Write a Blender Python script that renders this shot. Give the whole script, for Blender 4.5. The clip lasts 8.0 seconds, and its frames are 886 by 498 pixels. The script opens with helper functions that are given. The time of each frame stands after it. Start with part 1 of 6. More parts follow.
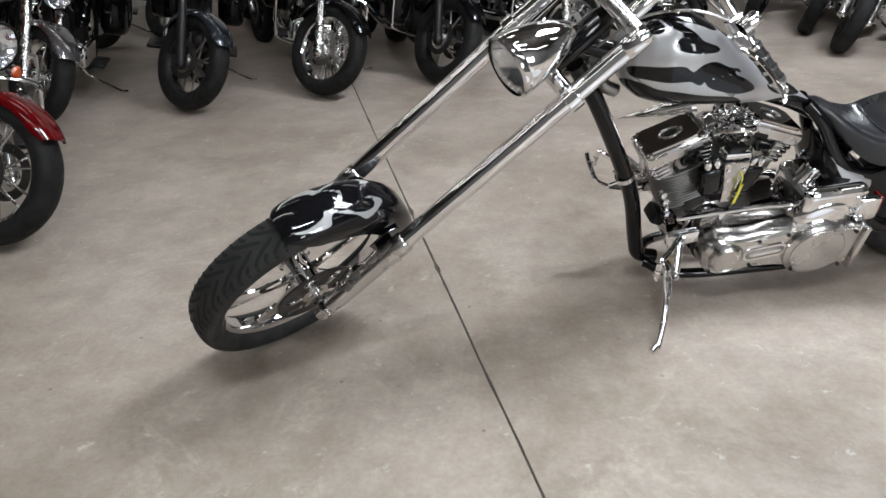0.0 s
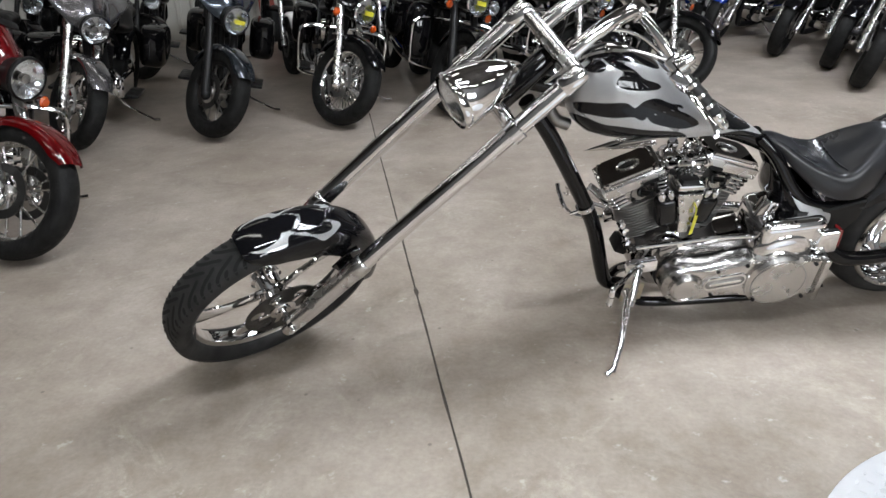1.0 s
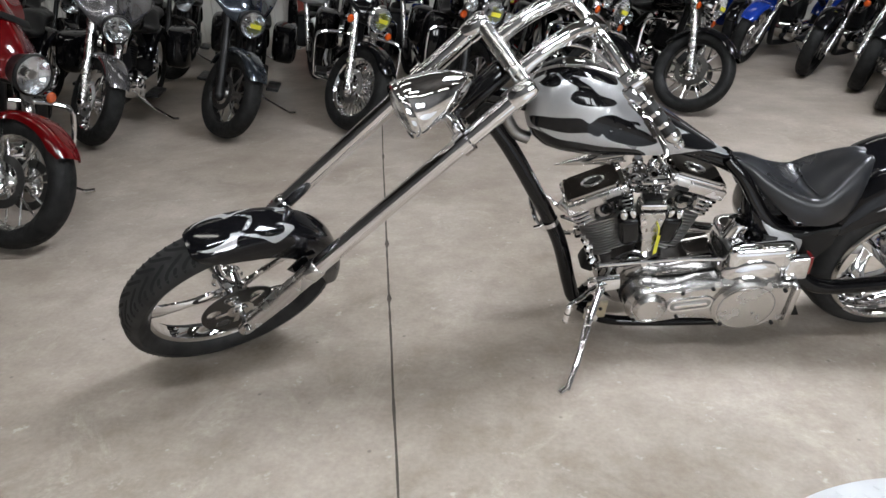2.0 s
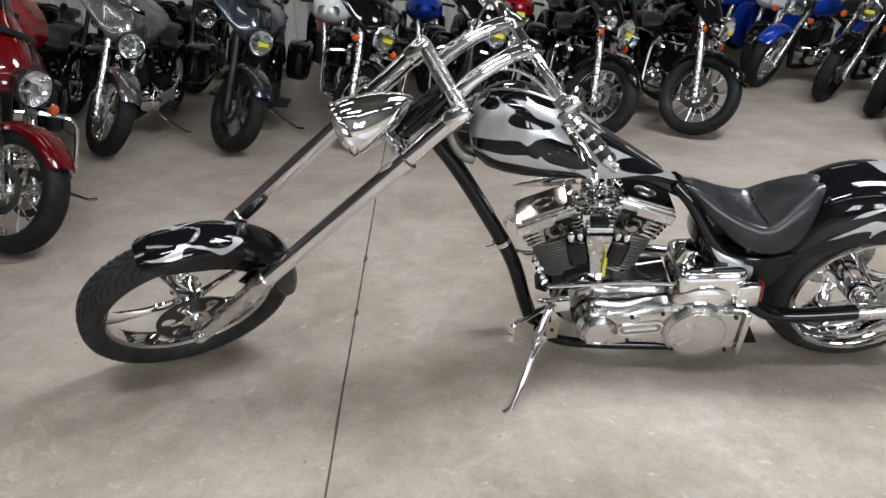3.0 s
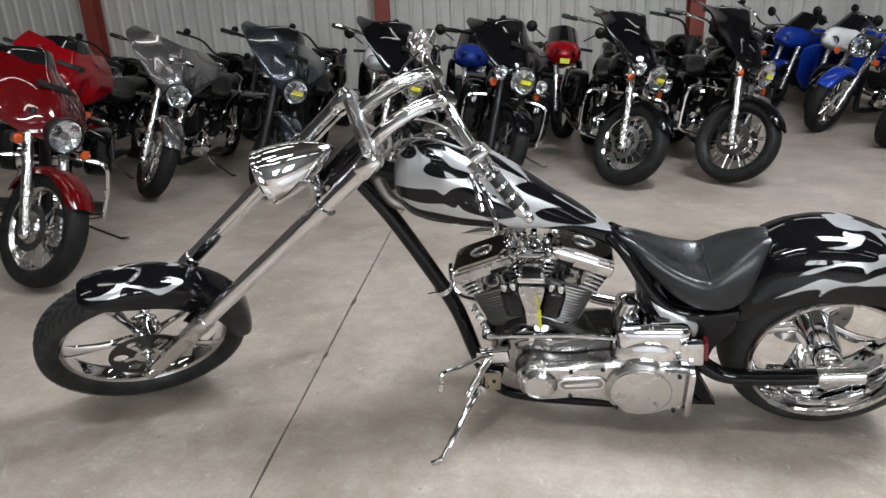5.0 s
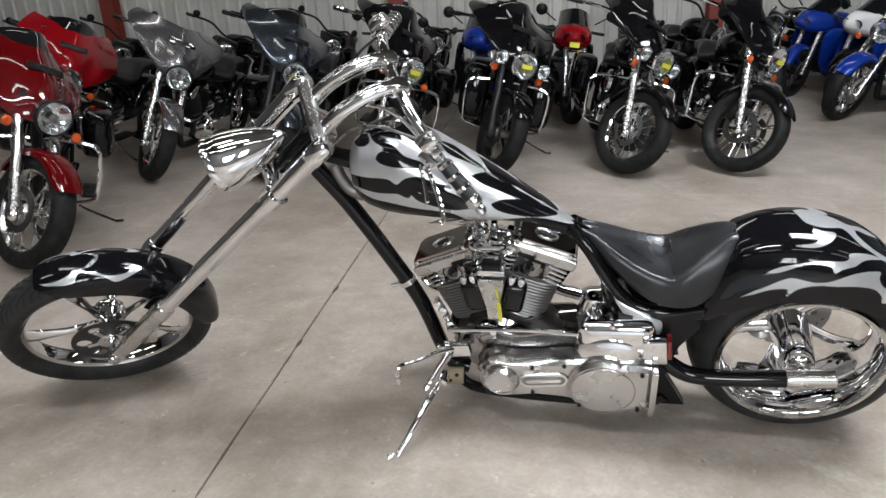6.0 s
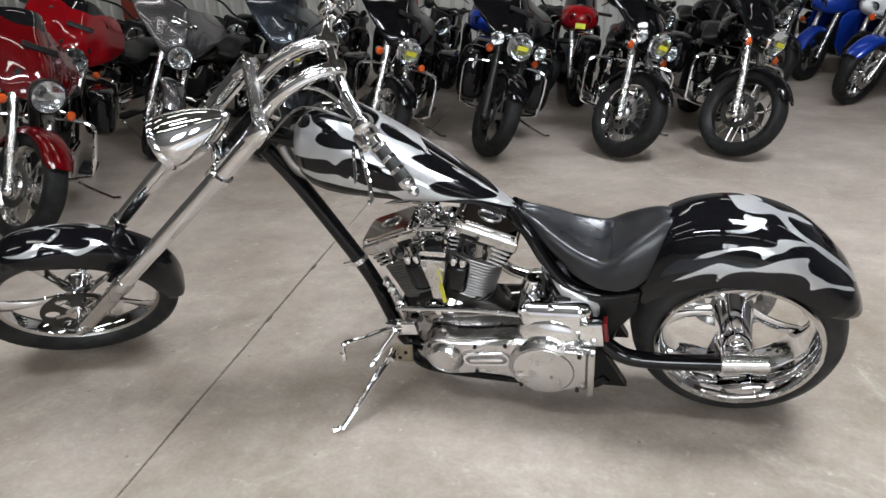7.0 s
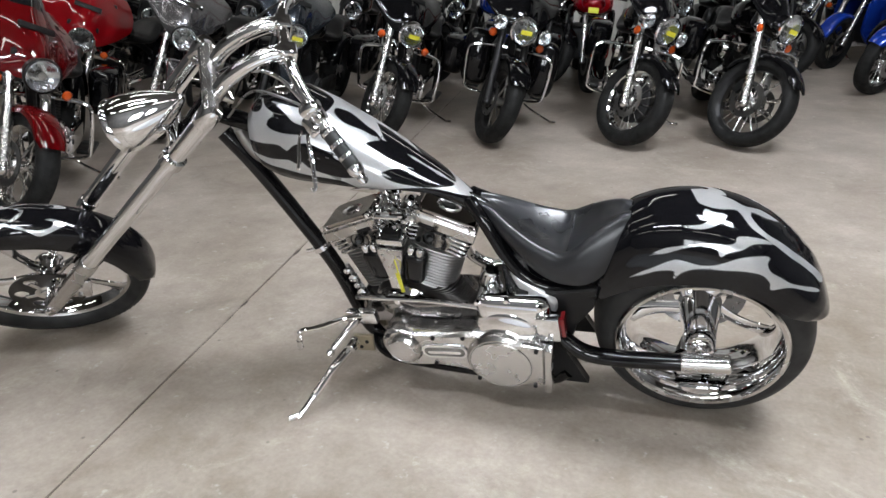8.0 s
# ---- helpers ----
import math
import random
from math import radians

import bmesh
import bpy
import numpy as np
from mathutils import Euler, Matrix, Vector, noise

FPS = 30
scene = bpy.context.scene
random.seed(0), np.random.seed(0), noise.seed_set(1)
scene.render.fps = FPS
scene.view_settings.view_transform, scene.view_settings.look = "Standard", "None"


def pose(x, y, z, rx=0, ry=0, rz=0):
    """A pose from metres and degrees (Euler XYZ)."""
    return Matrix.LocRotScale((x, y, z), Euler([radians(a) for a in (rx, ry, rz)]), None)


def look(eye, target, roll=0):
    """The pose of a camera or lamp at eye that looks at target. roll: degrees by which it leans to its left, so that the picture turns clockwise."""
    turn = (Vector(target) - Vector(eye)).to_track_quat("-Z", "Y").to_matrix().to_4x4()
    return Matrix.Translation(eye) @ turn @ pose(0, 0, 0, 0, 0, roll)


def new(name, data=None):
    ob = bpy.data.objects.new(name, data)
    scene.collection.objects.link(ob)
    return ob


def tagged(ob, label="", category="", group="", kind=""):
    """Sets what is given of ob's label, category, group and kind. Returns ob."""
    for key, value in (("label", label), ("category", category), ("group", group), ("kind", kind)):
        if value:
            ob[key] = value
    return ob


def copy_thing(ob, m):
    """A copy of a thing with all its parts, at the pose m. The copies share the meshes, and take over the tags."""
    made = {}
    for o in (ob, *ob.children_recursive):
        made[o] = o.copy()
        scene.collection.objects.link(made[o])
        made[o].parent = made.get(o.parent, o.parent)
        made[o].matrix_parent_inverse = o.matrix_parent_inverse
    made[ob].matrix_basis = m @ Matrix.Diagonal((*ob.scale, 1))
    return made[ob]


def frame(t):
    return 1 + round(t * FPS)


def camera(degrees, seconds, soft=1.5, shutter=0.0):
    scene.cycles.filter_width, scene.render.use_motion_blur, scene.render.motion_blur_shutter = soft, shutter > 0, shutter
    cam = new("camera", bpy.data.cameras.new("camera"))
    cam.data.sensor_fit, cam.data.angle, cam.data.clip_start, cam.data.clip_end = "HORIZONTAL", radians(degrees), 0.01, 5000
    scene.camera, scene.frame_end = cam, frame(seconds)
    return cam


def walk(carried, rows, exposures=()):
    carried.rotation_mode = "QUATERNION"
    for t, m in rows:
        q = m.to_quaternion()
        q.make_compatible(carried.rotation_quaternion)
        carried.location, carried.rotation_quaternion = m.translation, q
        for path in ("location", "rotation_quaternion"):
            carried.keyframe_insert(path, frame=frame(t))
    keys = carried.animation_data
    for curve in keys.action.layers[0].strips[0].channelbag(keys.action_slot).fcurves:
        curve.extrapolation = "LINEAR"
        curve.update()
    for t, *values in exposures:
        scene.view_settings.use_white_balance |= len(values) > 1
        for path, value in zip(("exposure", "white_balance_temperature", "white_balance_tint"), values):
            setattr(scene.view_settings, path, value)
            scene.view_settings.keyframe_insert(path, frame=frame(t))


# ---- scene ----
cam = camera(65.5, 8.0)
PATH = [
    (0, (0.127, 0.105, 1.374), (0.048, 1.865, 0.428), -1.9),
    (0.5, (0.272, 0.077, 1.388), (0.156, 1.855, 0.479), -2.6),
    (1, (0.409, 0.005, 1.405), (0.198, 1.795, 0.538), -2.5),
    (1.5, (0.533, 0.012, 1.4), (0.266, 1.8, 0.544), -1.9),
    (2.8, (0.908, 0.073, 1.403), (0.498, 1.857, 0.598), -0.9),
    (3, (0.962, 0.063, 1.414), (0.536, 1.847, 0.618), -1.0),
    (3.5, (1.078, 0.109, 1.408), (0.605, 1.892, 0.634), -1.5),
    (4, (1.191, 0.186, 1.415), (0.674, 1.966, 0.663), -1.2),
    (4.5, (1.317, 0.203, 1.422), (0.732, 1.987, 0.731), -2.0),
    (4.7, (1.376, 0.203, 1.419), (0.741, 1.976, 0.745), -2.4),
    (6, (1.621, 0.347, 1.407), (0.876, 2.06, 0.692), -2.4),
    (6.5, (1.727, 0.402, 1.406), (0.953, 2.086, 0.654), -2.9),
    (7, (1.877, 0.415, 1.41), (1.067, 2.077, 0.648), -2.4),
    (7.5, (1.972, 0.46, 1.401), (1.139, 2.104, 0.625), -2.7),
    (8, (2.047, 0.555, 1.397), (1.174, 2.167, 0.597), -2.1),
]
walk(cam, [(t, look(eye, target, roll)) for t, eye, target, roll in PATH])

# ---------------------------------------------------------------- light
world = bpy.data.worlds.new("world")
scene.world = world
world.use_nodes = True
world.node_tree.nodes["Background"].inputs[0].default_value = (0.75, 0.85, 1.0, 1)
world.node_tree.nodes["Background"].inputs[1].default_value = 0.3
scene.view_settings.exposure = -0.06

# the building's own frame: rows of bikes and walls are turned against the camera's first view
TURN = radians(17.0)
RX, RN = Vector((math.cos(TURN), math.sin(TURN), 0)), Vector((-math.sin(TURN), math.cos(TURN), 0))
WALL_D = 10.4      # the ribbed wall, along RN
ROOM_X0, ROOM_X1, ROOM_N0 = -9.0, 11.0, -3.8
CEIL = 6.0


def room(x, n, z=0.0):
    """A place in the building's frame."""
    return RX * x + RN * n + Vector((0, 0, z))


def room_pose(x, n, z=0.0, turn=0.0):
    return Matrix.Translation(room(x, n, z)) @ Matrix.Rotation(TURN + radians(turn), 4, "Z")


# ---------------------------------------------------------------- materials
def material(name, color=(0.5, 0.5, 0.5), rough=0.5, metal=0.0, coat=0.0, spec=0.5, emit=None, strength=0.0):
    m = bpy.data.materials.new(name)
    m.use_nodes = True
    b = m.node_tree.nodes["Principled BSDF"]
    b.inputs["Base Color"].default_value = (*color, 1)
    b.inputs["Roughness"].default_value = rough
    b.inputs["Metallic"].default_value = metal
    b.inputs["Coat Weight"].default_value = coat
    b.inputs["Coat Roughness"].default_value = 0.04
    b.inputs["Specular IOR Level"].default_value = spec
    if emit:
        b.inputs["Emission Color"].default_value = (*emit, 1)
        b.inputs["Emission Strength"].default_value = strength
    return m


def node(m, kind, **values):
    n = m.node_tree.nodes.new(kind)
    for k, val in values.items():
        n.inputs[k.replace("_", " ")].default_value = val
    return n


def link(m, a, b):
    m.node_tree.links.new(a, b)


def bsdf(m):
    return m.node_tree.nodes["Principled BSDF"]


def noisy(m, scale, lo, hi, socket="Roughness", detail=4.0, bump=0.0, bump_scale=None, distance=0.002):
    """Vary one value with noise, and add fine relief."""
    co = node(m, "ShaderNodeTexCoord")
    nz = node(m, "ShaderNodeTexNoise", Scale=scale, Detail=detail)
    link(m, co.outputs["Object"], nz.inputs["Vector"])
    mr = node(m, "ShaderNodeMapRange", From_Min=0.3, From_Max=0.7, To_Min=lo, To_Max=hi)
    link(m, nz.outputs["Fac"], mr.inputs["Value"])
    link(m, mr.outputs[0], bsdf(m).inputs[socket])
    if bump:
        nb = node(m, "ShaderNodeTexNoise", Scale=bump_scale or scale * 4, Detail=5.0)
        link(m, co.outputs["Object"], nb.inputs["Vector"])
        bp = node(m, "ShaderNodeBump", Strength=bump, Distance=distance)
        link(m, nb.outputs["Fac"], bp.inputs["Height"])
        link(m, bp.outputs[0], bsdf(m).inputs["Normal"])
    return m


def mottled(m, scale, dark, light, detail=5.0):
    co = node(m, "ShaderNodeTexCoord")
    nz = node(m, "ShaderNodeTexNoise", Scale=scale, Detail=detail)
    link(m, co.outputs["Object"], nz.inputs["Vector"])
    cr = node(m, "ShaderNodeValToRGB")
    cr.color_ramp.elements[0].position, cr.color_ramp.elements[0].color = 0.35, (*dark, 1)
    cr.color_ramp.elements[1].position, cr.color_ramp.elements[1].color = 0.68, (*light, 1)
    link(m, nz.outputs["Fac"], cr.inputs["Fac"])
    link(m, cr.outputs[0], bsdf(m).inputs["Base Color"])
    return m


CHROME = noisy(material("chrome", (0.86, 0.86, 0.87), 0.04, 1.0), 9.0, 0.02, 0.055)
POLISHED = noisy(material("polished_aluminium", (0.6, 0.59, 0.575), 0.2, 1.0), 14.0, 0.16, 0.32, bump=0.015, distance=0.001)
CAST = noisy(material("cast_aluminium", (0.3, 0.29, 0.28), 0.4, 1.0), 18.0, 0.3, 0.5, bump=0.1, distance=0.001)
BLACK = noisy(material("black_lacquer", (0.003, 0.003, 0.0035), 0.06, 0.0, 0.0, 0.36), 6.0, 0.03, 0.08)
SATIN = noisy(material("satin_black", (0.006, 0.006, 0.0062), 0.4, spec=0.25), 20.0, 0.3, 0.5)
DARK = noisy(material("dark_engine_black", (0.009, 0.009, 0.0095), 0.45, spec=0.3), 12.0, 0.32, 0.6, bump=0.08)
RUBBER = noisy(mottled(material("tyre_rubber", (0.02, 0.02, 0.02), 0.7, spec=0.2), 14.0, (0.018, 0.0177, 0.0175), (0.034, 0.0335, 0.0325)), 22.0, 0.5, 0.65, bump=0.12, distance=0.001)
TYRE = noisy(mottled(material("tread_rubber", (0.014, 0.014, 0.014), 0.7, spec=0.22), 14.0, (0.005, 0.005, 0.005), (0.012, 0.012, 0.0115)), 22.0, 0.55, 0.8, bump=0.6, bump_scale=55.0, distance=0.006)
GRIP = noisy(material("grip_rubber", (0.012, 0.012, 0.012), 0.55), 30.0, 0.45, 0.65)
LEATHER = noisy(mottled(material("black_leather", (0.02, 0.02, 0.021), 0.38, spec=0.45), 9.0, (0.009, 0.0095, 0.011), (0.018, 0.019, 0.022)), 5.0, 0.24, 0.36, bump=0.25, bump_scale=160.0, distance=0.0008)
YELLOW = noisy(material("yellow_tag", (0.6, 0.56, 0.04), 0.6), 40.0, 0.5, 0.7)
RED_LENS = material("red_lens", (0.14, 0.006, 0.008), 0.12, 0.0, 0.6)
ORANGE_LENS = material("orange_lens", (0.5, 0.07, 0.008), 0.15, 0.0, 0.6)
MIRROR_GLASS = material("lamp_reflector", (0.93, 0.94, 0.95), 0.16, 1.0)
STEEL = noisy(material("brake_steel", (0.4, 0.39, 0.38), 0.3, 1.0), 30.0, 0.22, 0.4)
IRON = noisy(material("dark_disc_steel", (0.07, 0.068, 0.065), 0.35, 0.8), 30.0, 0.25, 0.42)
SMOKE = material("smoked_windscreen", (0.006, 0.006, 0.007), 0.06, 0.0, 0.5)


def lens_glass(name):
    m = material(name, (0.9, 0.92, 0.94), 0.03)
    bsdf(m).inputs["Transmission Weight"].default_value = 1.0
    bsdf(m).inputs["IOR"].default_value = 1.3
    return m


GLASS = lens_glass("headlamp_glass")


def paint(name, color, flake=0.0):
    m = material(name, color, 0.22, flake, 1.0, 0.05)
    bsdf(m).inputs["Coat Roughness"].default_value = 0.02
    return noisy(m, 5.0, 0.16, 0.28)


PAINT_RED = paint("candy_red_paint", (0.085, 0.001, 0.002))
PAINT_SCARLET = paint("scarlet_paint", (0.22, 0.003, 0.006))
PAINT_GREY = paint("charcoal_metallic_paint", (0.15, 0.145, 0.15), 0.75)
PAINT_SLATE = paint("slate_blue_metallic_paint", (0.035, 0.042, 0.052), 0.7)
PAINT_BLUE = paint("blue_paint", (0.006, 0.03, 0.24), 0.1)
PAINT_WHITE = paint("white_paint", (0.78, 0.78, 0.78))


def flame_material():
    """Black lacquer with silver flames, their shape given by the mesh's own distance to the flame edge."""
    m = material("flame_paint", (0.003, 0.003, 0.0035), 0.07, 0.0, 0.0, 0.34)
    uv = node(m, "ShaderNodeUVMap")
    uv.uv_map = "flame"
    at = node(m, "ShaderNodeSeparateXYZ")
    link(m, uv.outputs[0], at.inputs[0])
    mr = node(m, "ShaderNodeMapRange", From_Min=-0.0009, From_Max=0.0009, To_Min=1.0, To_Max=0.0)
    link(m, at.outputs[0], mr.inputs["Value"])
    co = node(m, "ShaderNodeTexCoord")
    nz = node(m, "ShaderNodeTexNoise", Scale=1400.0, Detail=1.0)
    link(m, co.outputs["Object"], nz.inputs["Vector"])
    cr = node(m, "ShaderNodeValToRGB")
    cr.color_ramp.elements[0].position, cr.color_ramp.elements[0].color = 0.35, (0.4, 0.405, 0.41, 1)
    cr.color_ramp.elements[1].position, cr.color_ramp.elements[1].color = 0.65, (0.54, 0.545, 0.55, 1)
    link(m, nz.outputs["Fac"], cr.inputs["Fac"])
    mix = node(m, "ShaderNodeMix")
    mix.data_type = "RGBA"
    mix.inputs["A"].default_value = (0.004, 0.004, 0.005, 1)
    link(m, mr.outputs[0], mix.inputs["Factor"])
    link(m, cr.outputs[0], mix.inputs["B"])
    link(m, mix.outputs["Result"], bsdf(m).inputs["Base Color"])
    me = node(m, "ShaderNodeMath")
    me.operation = "MULTIPLY"
    me.inputs[1].default_value = 0.65
    link(m, mr.outputs[0], me.inputs[0])
    link(m, me.outputs[0], bsdf(m).inputs["Metallic"])
    ro = node(m, "ShaderNodeMapRange", To_Min=0.06, To_Max=0.28)
    link(m, mr.outputs[0], ro.inputs["Value"])
    link(m, ro.outputs[0], bsdf(m).inputs["Roughness"])
    return m


FLAME = flame_material()


# ---------------------------------------------------------------- mesh helpers
def smooth_path(pts, n=8):
    """Catmull-Rom through the points."""
    p = [Vector(q) for q in pts]
    p = [p[0] * 2 - p[1]] + p + [p[-1] * 2 - p[-2]]
    out = []
    for i in range(1, len(p) - 2):
        for k in range(n):
            t = k / n
            a, b, c, d = p[i - 1], p[i], p[i + 1], p[i + 2]
            out.append(0.5 * ((2 * b) + (c - a) * t + (2 * a - 5 * b + 4 * c - d) * t * t + (3 * b - a - 3 * c + d) * t ** 3))
    out.append(p[-2])
    return out


class Shape:
    """Vertices and faces, gathered piece by piece."""

    def __init__(self):
        self.v, self.f = [], []

    def add(self, v, f, m=None):
        o = len(self.v)
        self.v += [m @ Vector(p) for p in v] if m is not None else [Vector(p) for p in v]
        self.f += [tuple(i + o for i in q) for q in f]
        return self

    def rings(self, rings, closed=True, caps=True, loop=False, m=None):
        """A skin over rings of equal length. closed: each ring closes on itself; loop: the last ring joins the first."""
        k, v, f = len(rings[0]), [], []
        for r in rings:
            v += list(r)
        n = len(rings)
        for i in range(n if loop else n - 1):
            a, b = i * k, ((i + 1) % n) * k
            for j in range(k if closed else k - 1):
                f.append((a + j, a + (j + 1) % k, b + (j + 1) % k, b + j))
        if caps and closed and not loop:
            f.append(tuple(range(k))[::-1])
            f.append(tuple((n - 1) * k + j for j in range(k)))
        return self.add(v, f, m)

    def tube(self, pts, r, seg=12, m=None, caps=True, flat=1.0):
        pts = [Vector(p) for p in pts]
        rs = r if isinstance(r, (list, tuple)) else [r] * len(pts)
        up, rings = None, []
        for i, p in enumerate(pts):
            d = (pts[min(i + 1, len(pts) - 1)] - pts[max(i - 1, 0)]).normalized()
            if up is None:
                up = d.orthogonal().normalized()
            up = (up - d * up.dot(d)).normalized()
            side = d.cross(up)
            rings.append([p + (up * math.cos(a) + side * math.sin(a) * flat) * rs[i] for a in (2 * math.pi * j / seg for j in range(seg))])
        return self.rings(rings, caps=caps, m=m)

    def lathe(self, profile, seg=32, m=None, loop=False, caps=False):
        """Profile of (radius, height), turned round z."""
        rings = [[(r * math.cos(a), r * math.sin(a), h) for a in (2 * math.pi * j / seg for j in range(seg))] for r, h in profile]
        return self.rings(rings, caps=caps, loop=loop, m=m)

    def plate(self, outline, thick, m=None, bevel=0.0):
        """A flat outline (x, y) with a thickness along z, its edge chamfered."""
        c = Vector((sum(p[0] for p in outline), sum(p[1] for p in outline))) / len(outline)

        def shrink(p):
            d = Vector(p) - c
            return c + d * max(0.0, 1 - bevel / max(d.length, 1e-6))
        rings = []
        if bevel:
            rings.append([(*shrink(p), 0.0) for p in outline])
            rings.append([(p[0], p[1], bevel) for p in outline])
            rings.append([(p[0], p[1], thick - bevel) for p in outline])
            rings.append([(*shrink(p), thick) for p in outline])
        else:
            rings = [[(p[0], p[1], 0.0) for p in outline], [(p[0], p[1], thick) for p in outline]]
        return self.rings(rings, m=m)

    def box(self, size, m=None, bevel=0.004, seg=2):
        bm = bmesh.new()
        bmesh.ops.create_cube(bm, size=1.0, matrix=Matrix.Diagonal((*size, 1)))
        if bevel:
            bmesh.ops.bevel(bm, geom=bm.edges[:], offset=min(bevel, 0.45 * min(size)), segments=seg, profile=0.6, affect="EDGES")
        bm.verts.ensure_lookup_table()
        self.add([v.co.copy() for v in bm.verts], [[v.index for v in f.verts] for f in bm.faces], m)
        bm.free()
        return self

    def ball(self, r, m=None, seg=16, squash=1.0):
        prof = [(max(1e-4, r * math.sin(math.pi * i / 10)), -r * math.cos(math.pi * i / 10) * squash) for i in range(11)]
        return self.lathe(prof, seg, m)


def mesh_of(shape, name, mat, angle=35):
    me = bpy.data.meshes.new(name)
    me.from_pydata([tuple(p) for p in shape.v], [], shape.f)
    bm = bmesh.new()
    bm.from_mesh(me)
    bmesh.ops.recalc_face_normals(bm, faces=bm.faces)
    bm.to_mesh(me)
    bm.free()
    me.shade_smooth()
    me.set_sharp_from_angle(angle=radians(angle))
    me.materials.append(mat)
    return me


def part(name, shape, mat, parent, label="", angle=35):
    ob = new(name, mesh_of(shape, name, mat, angle))
    ob.parent = parent
    if label:
        ob["label"] = label
    return ob


def thing(name, m, label, category, group=""):
    ob = new(name)
    ob.empty_display_size = 0.1
    ob.matrix_basis = m
    return tagged(ob, label, category, group)


def solid(name, shape, mat, label, category="", kind="", m=None, angle=35, group=""):
    ob = new(name, mesh_of(shape, name, mat, angle))
    if m is not None:
        ob.matrix_basis = m
    return tagged(ob, label, category, group, kind)


def axis(origin, z, x=None):
    """A pose with its z along the given way."""
    z = Vector(z).normalized()
    x = Vector(x) if x is not None else z.orthogonal()
    x = (x - z * x.dot(z)).normalized()
    y = z.cross(x)
    m = Matrix((x, y, z)).transposed().to_4x4()
    return Matrix.Translation(origin) @ m


def interp(table, x):
    return float(np.interp(x, [t[0] for t in table], [t[1] for t in table]))


def ellipse_ring(n, power, half_w, z0, z1, belly=0.5):
    """Ring round (y, z): a rounded section with its widest place at the share belly of its height."""
    zc = z0 + (z1 - z0) * belly
    out = []
    for j in range(n):
        a = 2 * math.pi * j / n
        c, s = math.cos(a), math.sin(a)
        y = half_w * math.copysign(abs(c) ** power, c)
        h = (z1 - zc) if s > 0 else (zc - z0)
        out.append((y, zc + h * math.copysign(abs(s) ** power, s)))
    return out


# ---------------------------------------------------------------- flames
def curve_distance(pts, outline):
    """Signed distance of many points (n, 2) to a closed smooth outline: negative inside."""
    o = np.array([tuple(q[:2]) for q in smooth_path([(*p, 0) for p in outline + outline[:1]], 4)])
    a, b = o[:-1], o[1:]
    best, inside = np.full(len(pts), 9.0), np.zeros(len(pts), dtype=bool)
    for (ax, ay), (bx, by) in zip(a, b):
        dx, dy = bx - ax, by - ay
        t = np.clip(((pts[:, 0] - ax) * dx + (pts[:, 1] - ay) * dy) / (dx * dx + dy * dy + 1e-12), 0, 1)
        best = np.minimum(best, np.hypot(pts[:, 0] - ax - t * dx, pts[:, 1] - ay - t * dy))
        if ay != by:
            cross = (ay > pts[:, 1]) != (by > pts[:, 1])
            inside ^= cross & (pts[:, 0] < ax + (pts[:, 1] - ay) * dx / (by - ay))
    return np.where(inside, -best, best)


def paint_flames(ob, place, silver, black=(), base=9.0, mirrored=False):
    """Write each corner's distance to the flame's edge; silver and black are outlines on the painted surface."""
    me = ob.data
    pts = np.array([place(v.co) for v in me.vertices])
    value = np.full(len(pts), base)
    for side in ((1, -1) if mirrored else (1,)):
        q = pts * np.array((1, side))
        for o in silver:
            value = np.minimum(value, curve_distance(q, o))
    for side in ((1, -1) if mirrored else (1,)):
        q = pts * np.array((1, side))
        for o in black:
            value = np.maximum(value, -curve_distance(q, o))
    corner = np.zeros(len(me.loops), dtype=np.int32)
    me.loops.foreach_get("vertex_index", corner)
    uv = np.zeros((len(corner), 2))
    uv[:, 0] = value[corner]
    me.uv_layers.new(name="flame").data.foreach_set("uv", uv.ravel())

